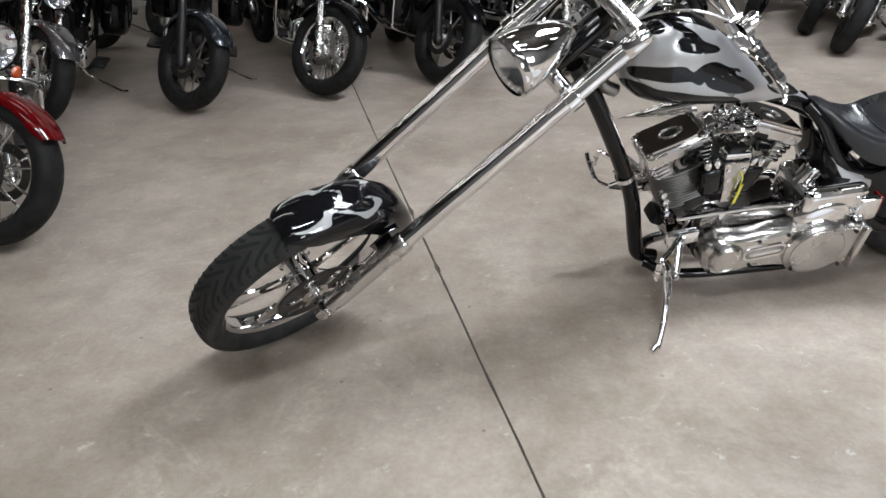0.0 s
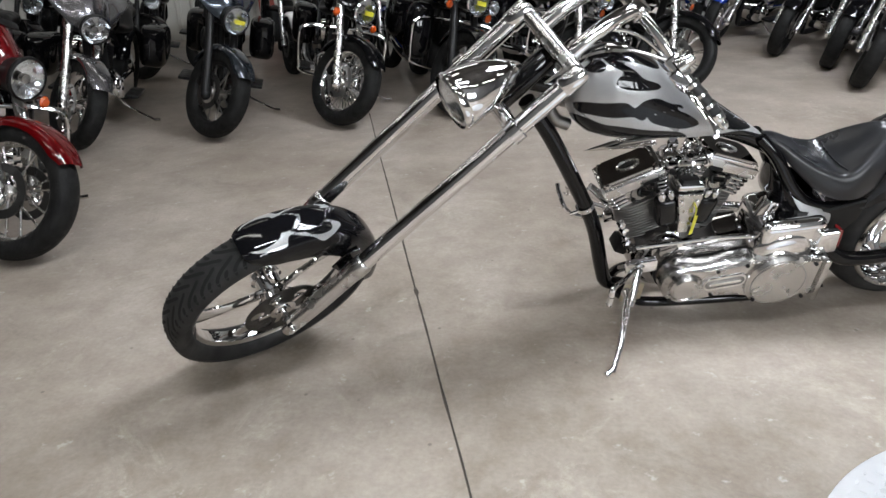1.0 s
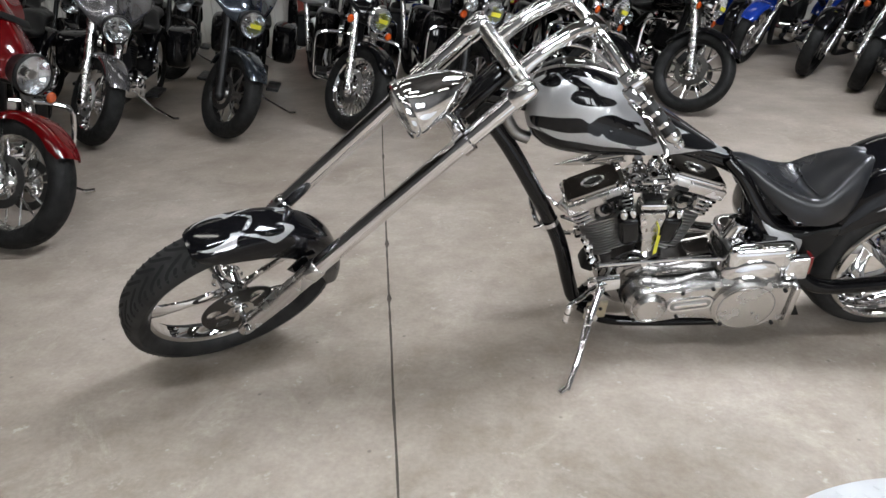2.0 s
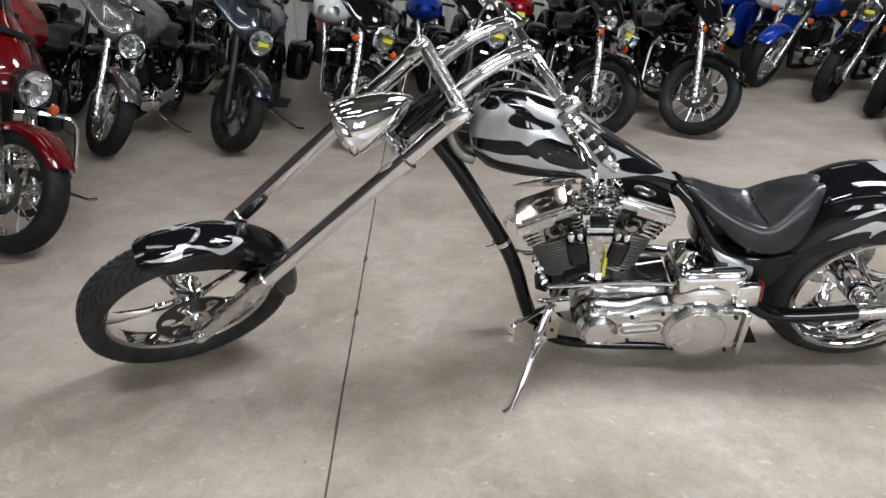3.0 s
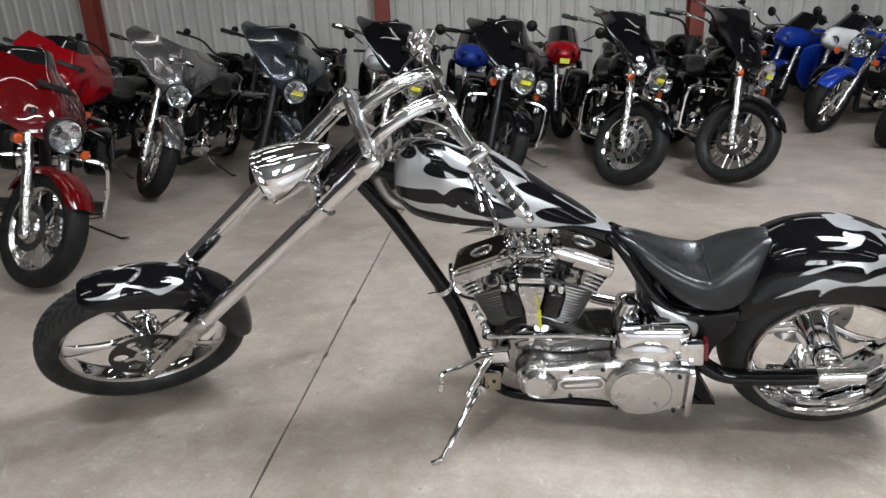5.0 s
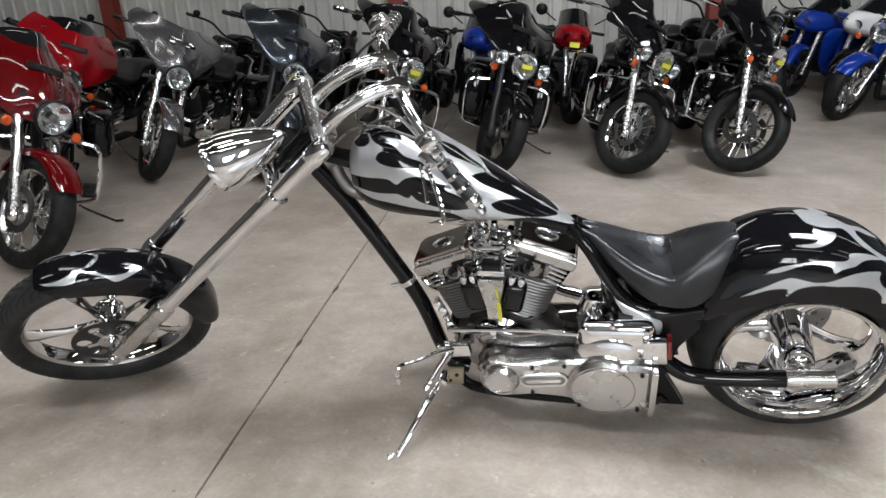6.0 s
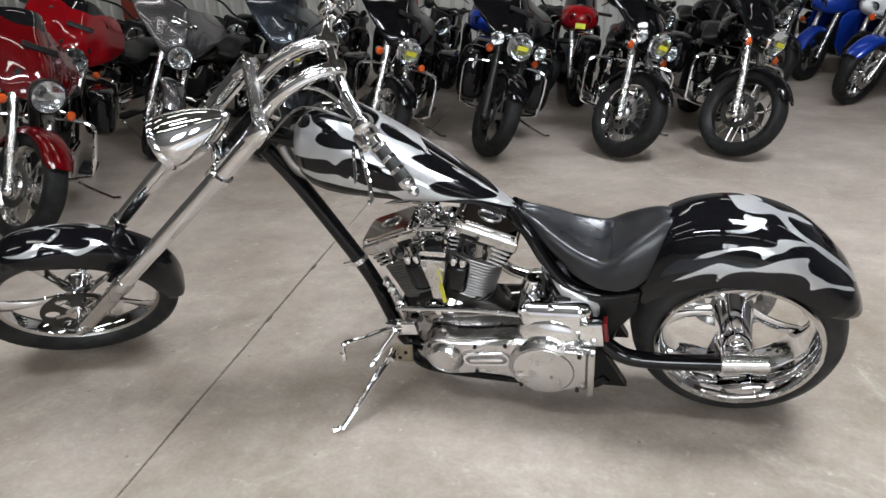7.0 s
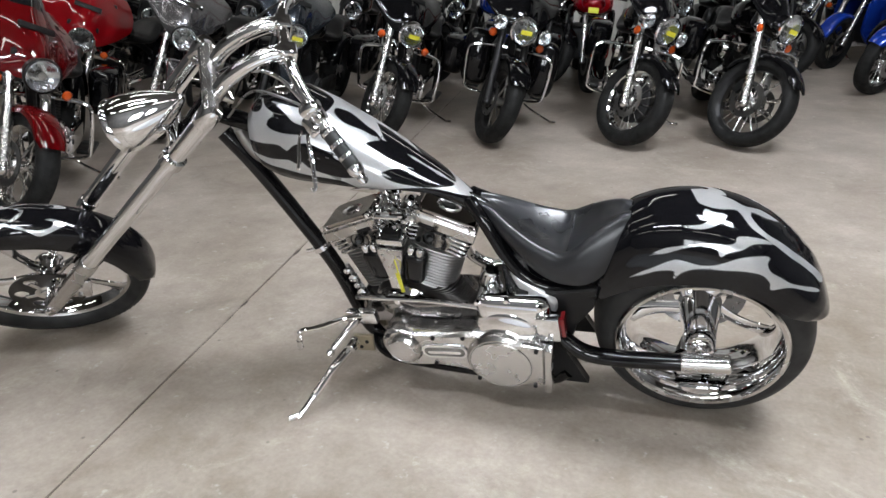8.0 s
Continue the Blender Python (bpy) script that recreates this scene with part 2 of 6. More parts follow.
# ---------------------------------------------------------------- the building
def floor_material():
    m = material("worn_concrete", (0.36, 0.34, 0.31), 0.42)
    co = node(m, "ShaderNodeTexCoord")
    big = node(m, "ShaderNodeTexNoise", Scale=1.1, Detail=8.0, Roughness=0.7)
    mid = node(m, "ShaderNodeTexNoise", Scale=7.0, Detail=9.0, Roughness=0.72, Distortion=0.3)
    fine = node(m, "ShaderNodeTexNoise", Scale=60.0, Detail=6.0)
    for n in (big, mid, fine):
        link(m, co.outputs["Object"], n.inputs["Vector"])
    c1 = node(m, "ShaderNodeValToRGB")
    c1.color_ramp.elements[0].position, c1.color_ramp.elements[0].color = 0.3, (0.22, 0.18, 0.143, 1)
    c1.color_ramp.elements[1].position, c1.color_ramp.elements[1].color = 0.68, (0.47, 0.418, 0.366, 1)
    link(m, big.outputs["Fac"], c1.inputs["Fac"])
    c2 = node(m, "ShaderNodeValToRGB")
    c2.color_ramp.elements[0].position, c2.color_ramp.elements[0].color = 0.32, (0.66, 0.62, 0.56, 1)
    c2.color_ramp.elements[1].position, c2.color_ramp.elements[1].color = 0.6, (1.0, 1.0, 1.0, 1)
    link(m, mid.outputs["Fac"], c2.inputs["Fac"])
    mx = node(m, "ShaderNodeMix")
    mx.data_type, mx.blend_type = "RGBA", "MULTIPLY"
    mx.inputs["Factor"].default_value = 0.55
    link(m, c1.outputs[0], mx.inputs["A"])
    link(m, c2.outputs[0], mx.inputs["B"])
    c3 = node(m, "ShaderNodeMapRange", From_Min=0.3, From_Max=0.7, To_Min=0.91, To_Max=1.06)
    link(m, fine.outputs["Fac"], c3.inputs["Value"])
    hs = node(m, "ShaderNodeHueSaturation")
    link(m, mx.outputs["Result"], hs.inputs["Color"])
    link(m, c3.outputs[0], hs.inputs["Value"])
    # pale scuffs and dark spots, sparse
    sc = node(m, "ShaderNodeTexNoise", Scale=13.0, Detail=3.0, Roughness=0.7)
    sp = node(m, "ShaderNodeTexVoronoi", Scale=7.0)
    link(m, co.outputs["Object"], sc.inputs["Vector"])
    link(m, co.outputs["Object"], sp.inputs["Vector"])
    s1 = node(m, "ShaderNodeMapRange", From_Min=0.64, From_Max=0.74, To_Min=0.0, To_Max=0.5)
    link(m, sc.outputs["Fac"], s1.inputs["Value"])
    m1 = node(m, "ShaderNodeMix")
    m1.data_type = "RGBA"
    m1.inputs["B"].default_value = (0.62, 0.6, 0.57, 1)
    link(m, s1.outputs[0], m1.inputs["Factor"])
    link(m, hs.outputs[0], m1.inputs["A"])
    s2 = node(m, "ShaderNodeMapRange", From_Min=0.03, From_Max=0.06, To_Min=0.6, To_Max=0.0)
    link(m, sp.outputs["Distance"], s2.inputs["Value"])
    m2 = node(m, "ShaderNodeMix")
    m2.data_type = "RGBA"
    m2.inputs["B"].default_value = (0.1, 0.085, 0.07, 1)
    link(m, s2.outputs[0], m2.inputs["Factor"])
    link(m, m1.outputs["Result"], m2.inputs["A"])
    wear = node(m, "ShaderNodeTexNoise", Scale=2.4, Detail=10.0, Roughness=0.78, Distortion=0.9)
    grit = node(m, "ShaderNodeTexNoise", Scale=42.0, Detail=5.0, Roughness=0.8)
    link(m, co.outputs["Object"], wear.inputs["Vector"])
    link(m, co.outputs["Object"], grit.inputs["Vector"])
    wm = node(m, "ShaderNodeMapRange", From_Min=0.54, From_Max=0.66, To_Min=0.0, To_Max=0.55)
    gm = node(m, "ShaderNodeMapRange", From_Min=0.4, From_Max=0.6, To_Min=0.35, To_Max=1.0)
    link(m, wear.outputs["Fac"], wm.inputs["Value"])
    link(m, grit.outputs["Fac"], gm.inputs["Value"])
    both = node(m, "ShaderNodeMath")
    both.operation = "MULTIPLY"
    link(m, wm.outputs[0], both.inputs[0])
    link(m, gm.outputs[0], both.inputs[1])
    m3 = node(m, "ShaderNodeMix")
    m3.data_type = "RGBA"
    m3.inputs["B"].default_value = (0.54, 0.5, 0.43, 1)
    link(m, both.outputs[0], m3.inputs["Factor"])
    link(m, m2.outputs["Result"], m3.inputs["A"])
    grime = node(m, "ShaderNodeMapRange", From_Min=0.30, From_Max=0.42, To_Min=0.4, To_Max=0.0)
    link(m, wear.outputs["Fac"], grime.inputs["Value"])
    m4 = node(m, "ShaderNodeMix")
    m4.data_type = "RGBA"
    m4.inputs["B"].default_value = (0.13, 0.11, 0.085, 1)
    link(m, grime.outputs[0], m4.inputs["Factor"])
    link(m, m3.outputs["Result"], m4.inputs["A"])
    link(m, m4.outputs["Result"], bsdf(m).inputs["Base Color"])
    rr = node(m, "ShaderNodeMapRange", From_Min=0.3, From_Max=0.7, To_Min=0.3, To_Max=0.48)
    link(m, mid.outputs["Fac"], rr.inputs["Value"])
    link(m, rr.outputs[0], bsdf(m).inputs["Roughness"])
    bp = node(m, "ShaderNodeBump", Strength=0.12, Distance=0.002)
    link(m, fine.outputs["Fac"], bp.inputs["Height"])
    link(m, bp.outputs[0], bsdf(m).inputs["Normal"])
    return m


FLOOR = floor_material()
JOINT = noisy(material("joint_dirt", (0.07, 0.06, 0.05), 0.85), 30.0, 0.7, 0.95)
WALL = noisy(mottled(material("ribbed_steel_wall", (0.5, 0.48, 0.44), 0.5), 1.5, (0.44, 0.43, 0.405), (0.54, 0.53, 0.49)), 3.0, 0.4, 0.6)
SIDEWALL = mottled(material("grey_sheet_steel", (0.2, 0.2, 0.2), 0.5), 1.2, (0.15, 0.15, 0.148), (0.21, 0.208, 0.20))
CEILING = mottled(material("brown_grey_roof_deck", (0.12, 0.11, 0.10), 0.7), 1.0, (0.05, 0.045, 0.04), (0.085, 0.077, 0.068))
PRIMER = noisy(material("red_oxide_steel", (0.2, 0.035, 0.022), 0.55), 8.0, 0.45, 0.65)
LAMP = material("lit_diffuser", (0.9, 0.9, 0.9), 0.5, emit=(0.93, 0.98, 1.06), strength=165.0)
# weak glow for extra strips that only add streaks to paint and chrome
LAMP_DIM = material("dim_diffuser", (0.9, 0.9, 0.88), 0.5, emit=(1.0, 0.98, 0.93), strength=16.0)
FIXTURE = material("white_lamp_housing", (0.75, 0.75, 0.74), 0.4)
DAYLIGHT = material("window_daylight", (0.8, 0.85, 0.9), 0.5, emit=(0.92, 0.96, 1.0), strength=22.0)


def build_room():
    # the saw-cut joint runs across the floor through two places, a few millimetres wide
    a, b = Vector((0.300, 1.345)), Vector((-0.86, 5.71))
    d = (b - a).normalized()
    side = Vector((d.y, -d.x))
    far, near = a + d * 14.0, a - d * 12.0
    n = 1300
    left, right = [], []
    for i in range(n + 1):
        p = near.lerp(far, i / n)
        w = 0.0036 + 0.0034 * abs(noise.noise((p.x * 7, p.y * 7, 0.0)))
        chip = max(0.0, noise.noise((p.x * 9, p.y * 9, 4.0)) - 0.3) * 0.022
        j = 0.004 * noise.noise((p.x * 2, p.y * 2, 9.0))
        left.append(p + side * (j - w - chip * 0.6))
        right.append(p + side * (j + w + chip))
    s = Shape()
    v = [(q.x, q.y, 0.0) for q in left] + [(q.x - side.x * 16, q.y - side.y * 16, 0.0) for q in left]
    v += [(q.x, q.y, 0.0) for q in right] + [(q.x + side.x * 16, q.y + side.y * 16, 0.0) for q in right]
    v += [(q.x, q.y, -0.012) for q in left] + [(q.x, q.y, -0.012) for q in right]
    k, f = n + 1, []
    for i in range(n):
        f += [(i, i + 1, k + i + 1, k + i), (2 * k + i + 1, 2 * k + i, 3 * k + i, 3 * k + i + 1)]
        f += [(i + 1, i, 4 * k + i, 4 * k + i + 1), (2 * k + i, 2 * k + i + 1, 5 * k + i + 1, 5 * k + i)]
    s.add(v, f)
    ob = new("floor", bpy.data.meshes.new("floor"))
    ob.data.from_pydata([tuple(p) for p in s.v], [], s.f)
    ob.data.materials.append(FLOOR)
    tagged(ob, "worn grey-brown polished concrete warehouse floor slabs", "floor", kind="structure")
    j = Shape().add([(q.x, q.y, -0.006) for q in left] + [(q.x, q.y, -0.006) for q in right], [(i, k + i, k + i + 1, i + 1) for i in range(n)])
    solid("floor_joint", j, JOINT, "dirty filled saw-cut joint between floor slabs", "floor joint", "structure")

    # ribbed steel wall behind the rows
    s, x, prof = Shape(), ROOM_X0, []
    while x < ROOM_X1:
        prof += [(x, 0.0), (x + 0.10, 0.0), (x + 0.125, -0.028), (x + 0.155, -0.028), (x + 0.18, 0.0)]
        x += 0.2
    ring0 = [room(x, WALL_D + d, 0.0) for x, d in prof]
    ring1 = [room(x, WALL_D + d, CEIL) for x, d in prof]
    s.rings([ring0, ring1], closed=False)
    ring2 = [room(x, WALL_D + 0.12, 0.0) for x, d in prof]
    ring3 = [room(x, WALL_D + 0.12, CEIL) for x, d in prof]
    s.rings([ring2, ring3], closed=False)
    solid("wall_north", s, WALL, "pale ribbed sheet-steel wall of the showroom", "wall", "structure", angle=20)
    for name, x0, x1, n0, n1 in (("wall_west", ROOM_X0 - 0.15, ROOM_X0, ROOM_N0, WALL_D), ("wall_east", ROOM_X1, ROOM_X1 + 0.15, ROOM_N0, WALL_D)):
        s = Shape().rings([[room(x0, n0, z), room(x1, n0, z), room(x1, n1, z), room(x0, n1, z)] for z in (0.0, CEIL)])
        solid(name, s, SIDEWALL, "grey sheet-steel side wall", "wall", "structure")
    # the wall behind the camera, with two window openings
    s = Shape()
    n0, n1 = ROOM_N0 - 0.15, ROOM_N0
    wins = [(1.2, 2.4), (3.0, 4.2)]
    cuts = [ROOM_X0] + [c for w in wins for c in w] + [ROOM_X1]
    for i in range(len(cuts) - 1):
        spans = [(0.0, CEIL)] if i % 2 == 0 else [(0.0, 1.4), (3.0, CEIL)]
        for z0, z1 in spans:
            s.rings([[room(cuts[i], n0, z), room(cuts[i + 1], n0, z), room(cuts[i + 1], n1, z), room(cuts[i], n1, z)] for z in (z0, z1)])
    solid("wall_south", s, SIDEWALL, "grey sheet-steel wall with two windows", "wall", "structure")
    for i, (x0, x1) in enumerate(wins):
        g = Shape().add([room(x0, n0 - 0.2, 1.4), room(x1, n0 - 0.2, 1.4), room(x1, n0 - 0.2, 3.0), room(x0, n0 - 0.2, 3.0)], [(0, 1, 2, 3)])
        solid("backdrop", g, DAYLIGHT, "bright daylight outside the window", "daylight", "structure")
        fr = Shape()
        for a0, a1, z0, z1 in ((x0, x0 + 0.06, 1.4, 3.0), (x1 - 0.06, x1, 1.4, 3.0), (x0 + 0.06, x1 - 0.06, 1.4, 1.46), (x0 + 0.06, x1 - 0.06, 2.94, 3.0), ((x0 + x1) / 2 - 0.04, (x0 + x1) / 2 + 0.04, 1.46, 2.94)):
            fr.rings([[room(a0, n0 + 0.03, z), room(a1, n0 + 0.03, z), room(a1, n0 + 0.09, z), room(a0, n0 + 0.09, z)] for z in (z0, z1)])
        solid("window_%d" % (i + 1), fr, FIXTURE, "white window frame with a middle post", "window", "structure")
    s = Shape().rings([[room(ROOM_X0 - 0.15, ROOM_N0 - 0.15, z), room(ROOM_X1 + 0.15, ROOM_N0 - 0.15, z), room(ROOM_X1 + 0.15, WALL_D + 0.12, z), room(ROOM_X0 - 0.15, WALL_D + 0.12, z)] for z in (CEIL, CEIL + 0.12)])
    solid("ceiling", s, CEILING, "dark brown-grey warehouse roof deck", "ceiling", "structure")


COLUMN_X = (-8.75, -4.39, -0.06, 4.38, 8.8)


def build_columns():
    """Steel I-section columns standing against the ribbed wall."""
    w, d, t = 0.1, 0.11, 0.013
    o = [(-w, -d), (w, -d), (w, -d + t), (t / 2, -d + t), (t / 2, d - t), (w, d - t), (w, d), (-w, d), (-w, d - t), (-t / 2, d - t), (-t / 2, -d + t), (-w, -d + t)]
    first = None
    for x in COLUMN_X:
        m = room_pose(x, WALL_D - 0.16, 0)
        if first is None:
            s = Shape().rings([[(p[0], p[1], z) for p in o] for z in (0.015, CEIL)])
            first = thing("steel_column", m, "red-oxide painted steel column against the ribbed wall", "column", "wall columns")
            part("column_shaft", s, PRIMER, first, angle=20)
            part("base_plate", Shape().box((0.3, 0.3, 0.015), pose(0, 0, 0.0075), 0.002), PRIMER, first)
        else:
            copy_thing(first, m)


def build_lights():
    """Strip lights in rows under the ceiling: strong ones, and dim ones added for streak reflections."""
    # the last one is an added fill light for the near left floor
    strong_runs = ((4.1, 1.7), (4.1, 2.15), (4.1, 2.6), (0.4, -0.4))
    dim_runs = ((-3.2, -2.2), (0.0, -2.2), (3.2, -2.2), (6.4, -2.2), (-4.2, 0.5), (-1.2, 0.9), (7.4, -0.4), (-4.2, 3.6), (-1.0, 3.4), (7.8, 4.2), (1.0, 6.8), (4.6, 7.2), (-1.8, 7.0), (-4.4, 8.4))
    for glow, state, runs in ((LAMP, "glowing white diffuser", strong_runs), (LAMP_DIM, "dim warm-white diffuser", dim_runs)):
        first = None
        for x, n in runs:
            m = room_pose(x, n, CEIL - 0.7)
            if first is None:
                first = thing("strip_light", m, "white fluorescent strip light hung from the ceiling", "ceiling light", "strip lights")
                part("housing", Shape().box((2.4, 0.16, 0.07), pose(0, 0, 0.05), 0.01), FIXTURE, first)
                part("diffuser", Shape().box((2.34, 0.115, 0.04), pose(0, 0, 0.0), 0.015, 3), glow, first, state)
                for x1 in (-0.9, 0.9):
                    part("hanger_rod", Shape().tube([(x1, 0, 0.08), (x1, 0, 0.70)], 0.005, 6), CAST, first)
            else:
                copy_thing(first, m)


build_room()
build_columns()
build_lights()

# ---------------------------------------------------------------- the chopper
# own frame: x to the rear, y to its right, z up; it leans on its side stand. Rear axle over the origin.
BIKE = Matrix.Translation((1.843, 2.618, 0.008)) @ Matrix.Rotation(radians(10.5), 4, "Z") @ Matrix.Rotation(radians(15.0), 4, "X")
# the fork's frame: a to the left, v backwards off the fork, u up along the legs; the front axle is its origin
_a, _v, _u = Vector((0.4416, -0.8108, -0.3841)), Vector((0.4882, 0.5763, -0.6554)), Vector((0.7528, 0.1019, 0.6504))
FORK = Matrix.Translation((-2.3222, -0.1814, 0.3675)) @ Matrix((_a, _v, _u)).transposed().to_4x4()
TO_AXLE = Matrix.Rotation(radians(90), 4, "Y")          # lathe axis z -> a
REAR = Matrix.Translation((0, 0, 0.325)) @ Matrix.Rotation(radians(-90), 4, "X")   # lathe axis z -> y


def tyre_profile(r_rim, r_out, half, crown=0.5):
    """Closed section of a tyre, (radius, height)."""
    h = half
    out = [(r_rim - 0.012, -h * 0.72), (r_rim, -h * 0.86), (r_rim + (r_out - r_rim) * 0.32, -h), (r_rim + (r_out - r_rim) * 0.62, -h * 0.96), (r_rim + (r_out - r_rim) * 0.84, -h * 0.78)]
    for s in (-0.5, -0.25, 0.0, 0.25, 0.5):
        out.append((r_out - (r_out - r_rim) * 0.16 * (abs(s) / 0.78) ** 2, h * s))
    out += [(r, -z) for r, z in out[:5][::-1]]
    out += [(r_rim - 0.02, h * 0.5), (r_rim - 0.02, -h * 0.5)]
    return out


def tread_grooves(shape, r_out, r_rim, half, count, m):
    """Curved tread cuts as thin strips just above the tread, the cuts' shade put into their near-black colour."""
    def surf(ang, z):
        s = abs(z) / half
        r = r_out - (r_out - r_rim) * 0.16 * (s / 0.78) ** 2 if s < 0.6 else r_out - (r_out - r_rim) * (0.095 + (s - 0.6) * 0.55)
        r += 0.0014
        return Vector((r * math.cos(ang), r * math.sin(ang), z))
    for i in range(count):
        base = 2 * math.pi * i / count
        for sgn in (-1, 1):
            for path in (((0.0, 0.03), (0.06, 0.2), (0.15, 0.42), (0.21, 0.66), (0.22, 0.92)), ((0.09, 0.5), (0.125, 0.68), (0.13, 0.9))):
                pts = smooth_path([(base + (0.087 if sgn > 0 else 0.0) + a, sgn * z * half, 0) for a, z in path], 3)
                v, f = [], []
                for k, p in enumerate(pts):
                    q = pts[min(k + 1, len(pts) - 1)] - pts[max(k - 1, 0)]
                    t = Vector((q.x * r_out, q.y)).normalized()
                    w = 0.0052 * (1.0 if 0 < k < len(pts) - 1 else 0.3)
                    for e in (-1, 1):
                        v.append(surf(p.x - e * t.y * w / r_out, p.y + e * t.x * w))
                for k in range(len(pts) - 1):
                    f.append((2 * k, 2 * k + 1, 2 * k + 3, 2 * k + 2))
                shape.add(v, f, m)


FINS = noisy(material("grey_fin_aluminium", (0.38, 0.37, 0.36), 0.4, 0.95), 18.0, 0.3, 0.46, bump=0.1, distance=0.001)
PLASTIC = noisy(material("black_plastic", (0.006, 0.006, 0.006), 0.3, spec=0.3), 12.0, 0.24, 0.38)
HEADMETAL = noisy(material("dull_head_aluminium", (0.34, 0.33, 0.32), 0.3, 1.0), 16.0, 0.22, 0.4, bump=0.06, distance=0.001)
# plain chrome; the lids' dark brown reflection is put into the base colour
LIDCHROME = noisy(material("dimmed_lid_chrome", (0.42, 0.39, 0.37), 0.05, 1.0), 9.0, 0.03, 0.08)
# chrome with dark surroundings' reflection painted in as a lower base colour
DIMMEDCHROME = noisy(material("darkened_chrome", (0.32, 0.31, 0.31), 0.06, 1.0), 9.0, 0.04, 0.1)
# near-black colour carries the shade inside the tread cuts
GROOVE = material("shaded_tread_cut", (0.004, 0.004, 0.004), 0.9)


def drilled_disc(r1, r0, h, holes, rh, hole, m):
    """A flat ring with round holes: cells of a polar net are left out, their edge points drawn onto the hole's rim."""
    n, k, s = 144, 14, Shape()
    pts, keep = {}, set()
    centres = [Vector((rh * math.cos(2 * math.pi * i / holes), rh * math.sin(2 * math.pi * i / holes))) for i in range(holes)]
    near = lambda p: min(centres, key=lambda c: (p - c).length)
    for i in range(n):
        for j in range(k + 1):
            r, a = r0 + (r1 - r0) * j / k, 2 * math.pi * i / n
            pts[i, j] = Vector((r * math.cos(a), r * math.sin(a)))
    for i in range(n):
        for j in range(k):
            mid = (pts[i, j] + pts[(i + 1) % n, j + 1]) / 2
            if (mid - near(mid)).length > hole:
                keep.add((i, j))
    used = sorted({q for i, j in keep for q in ((i, j), ((i + 1) % n, j), ((i + 1) % n, j + 1), (i, j + 1))})
    for q in used:
        c = near(pts[q])
        o = pts[q] - c
        if o.length < hole * 1.12:
            pts[q] = c + o.normalized() * hole
    at = {q: x for x, q in enumerate(used)}
    u = len(used)
    v = [(pts[q].x, pts[q].y, h) for q in used] + [(pts[q].x, pts[q].y, -h) for q in used]
    f, edges = [], {}
    for i, j in keep:
        c = [at[i, j], at[(i + 1) % n, j], at[(i + 1) % n, j + 1], at[i, j + 1]]
        f += [tuple(c[::-1]), tuple(x + u for x in c)]
        for a, b in zip(c, c[1:] + c[:1]):
            if (b, a) in edges:
                del edges[b, a]
            else:
                edges[a, b] = 1
    f += [(a, b, b + u, a + u) for a, b in edges]
    return s.add(v, f, m)


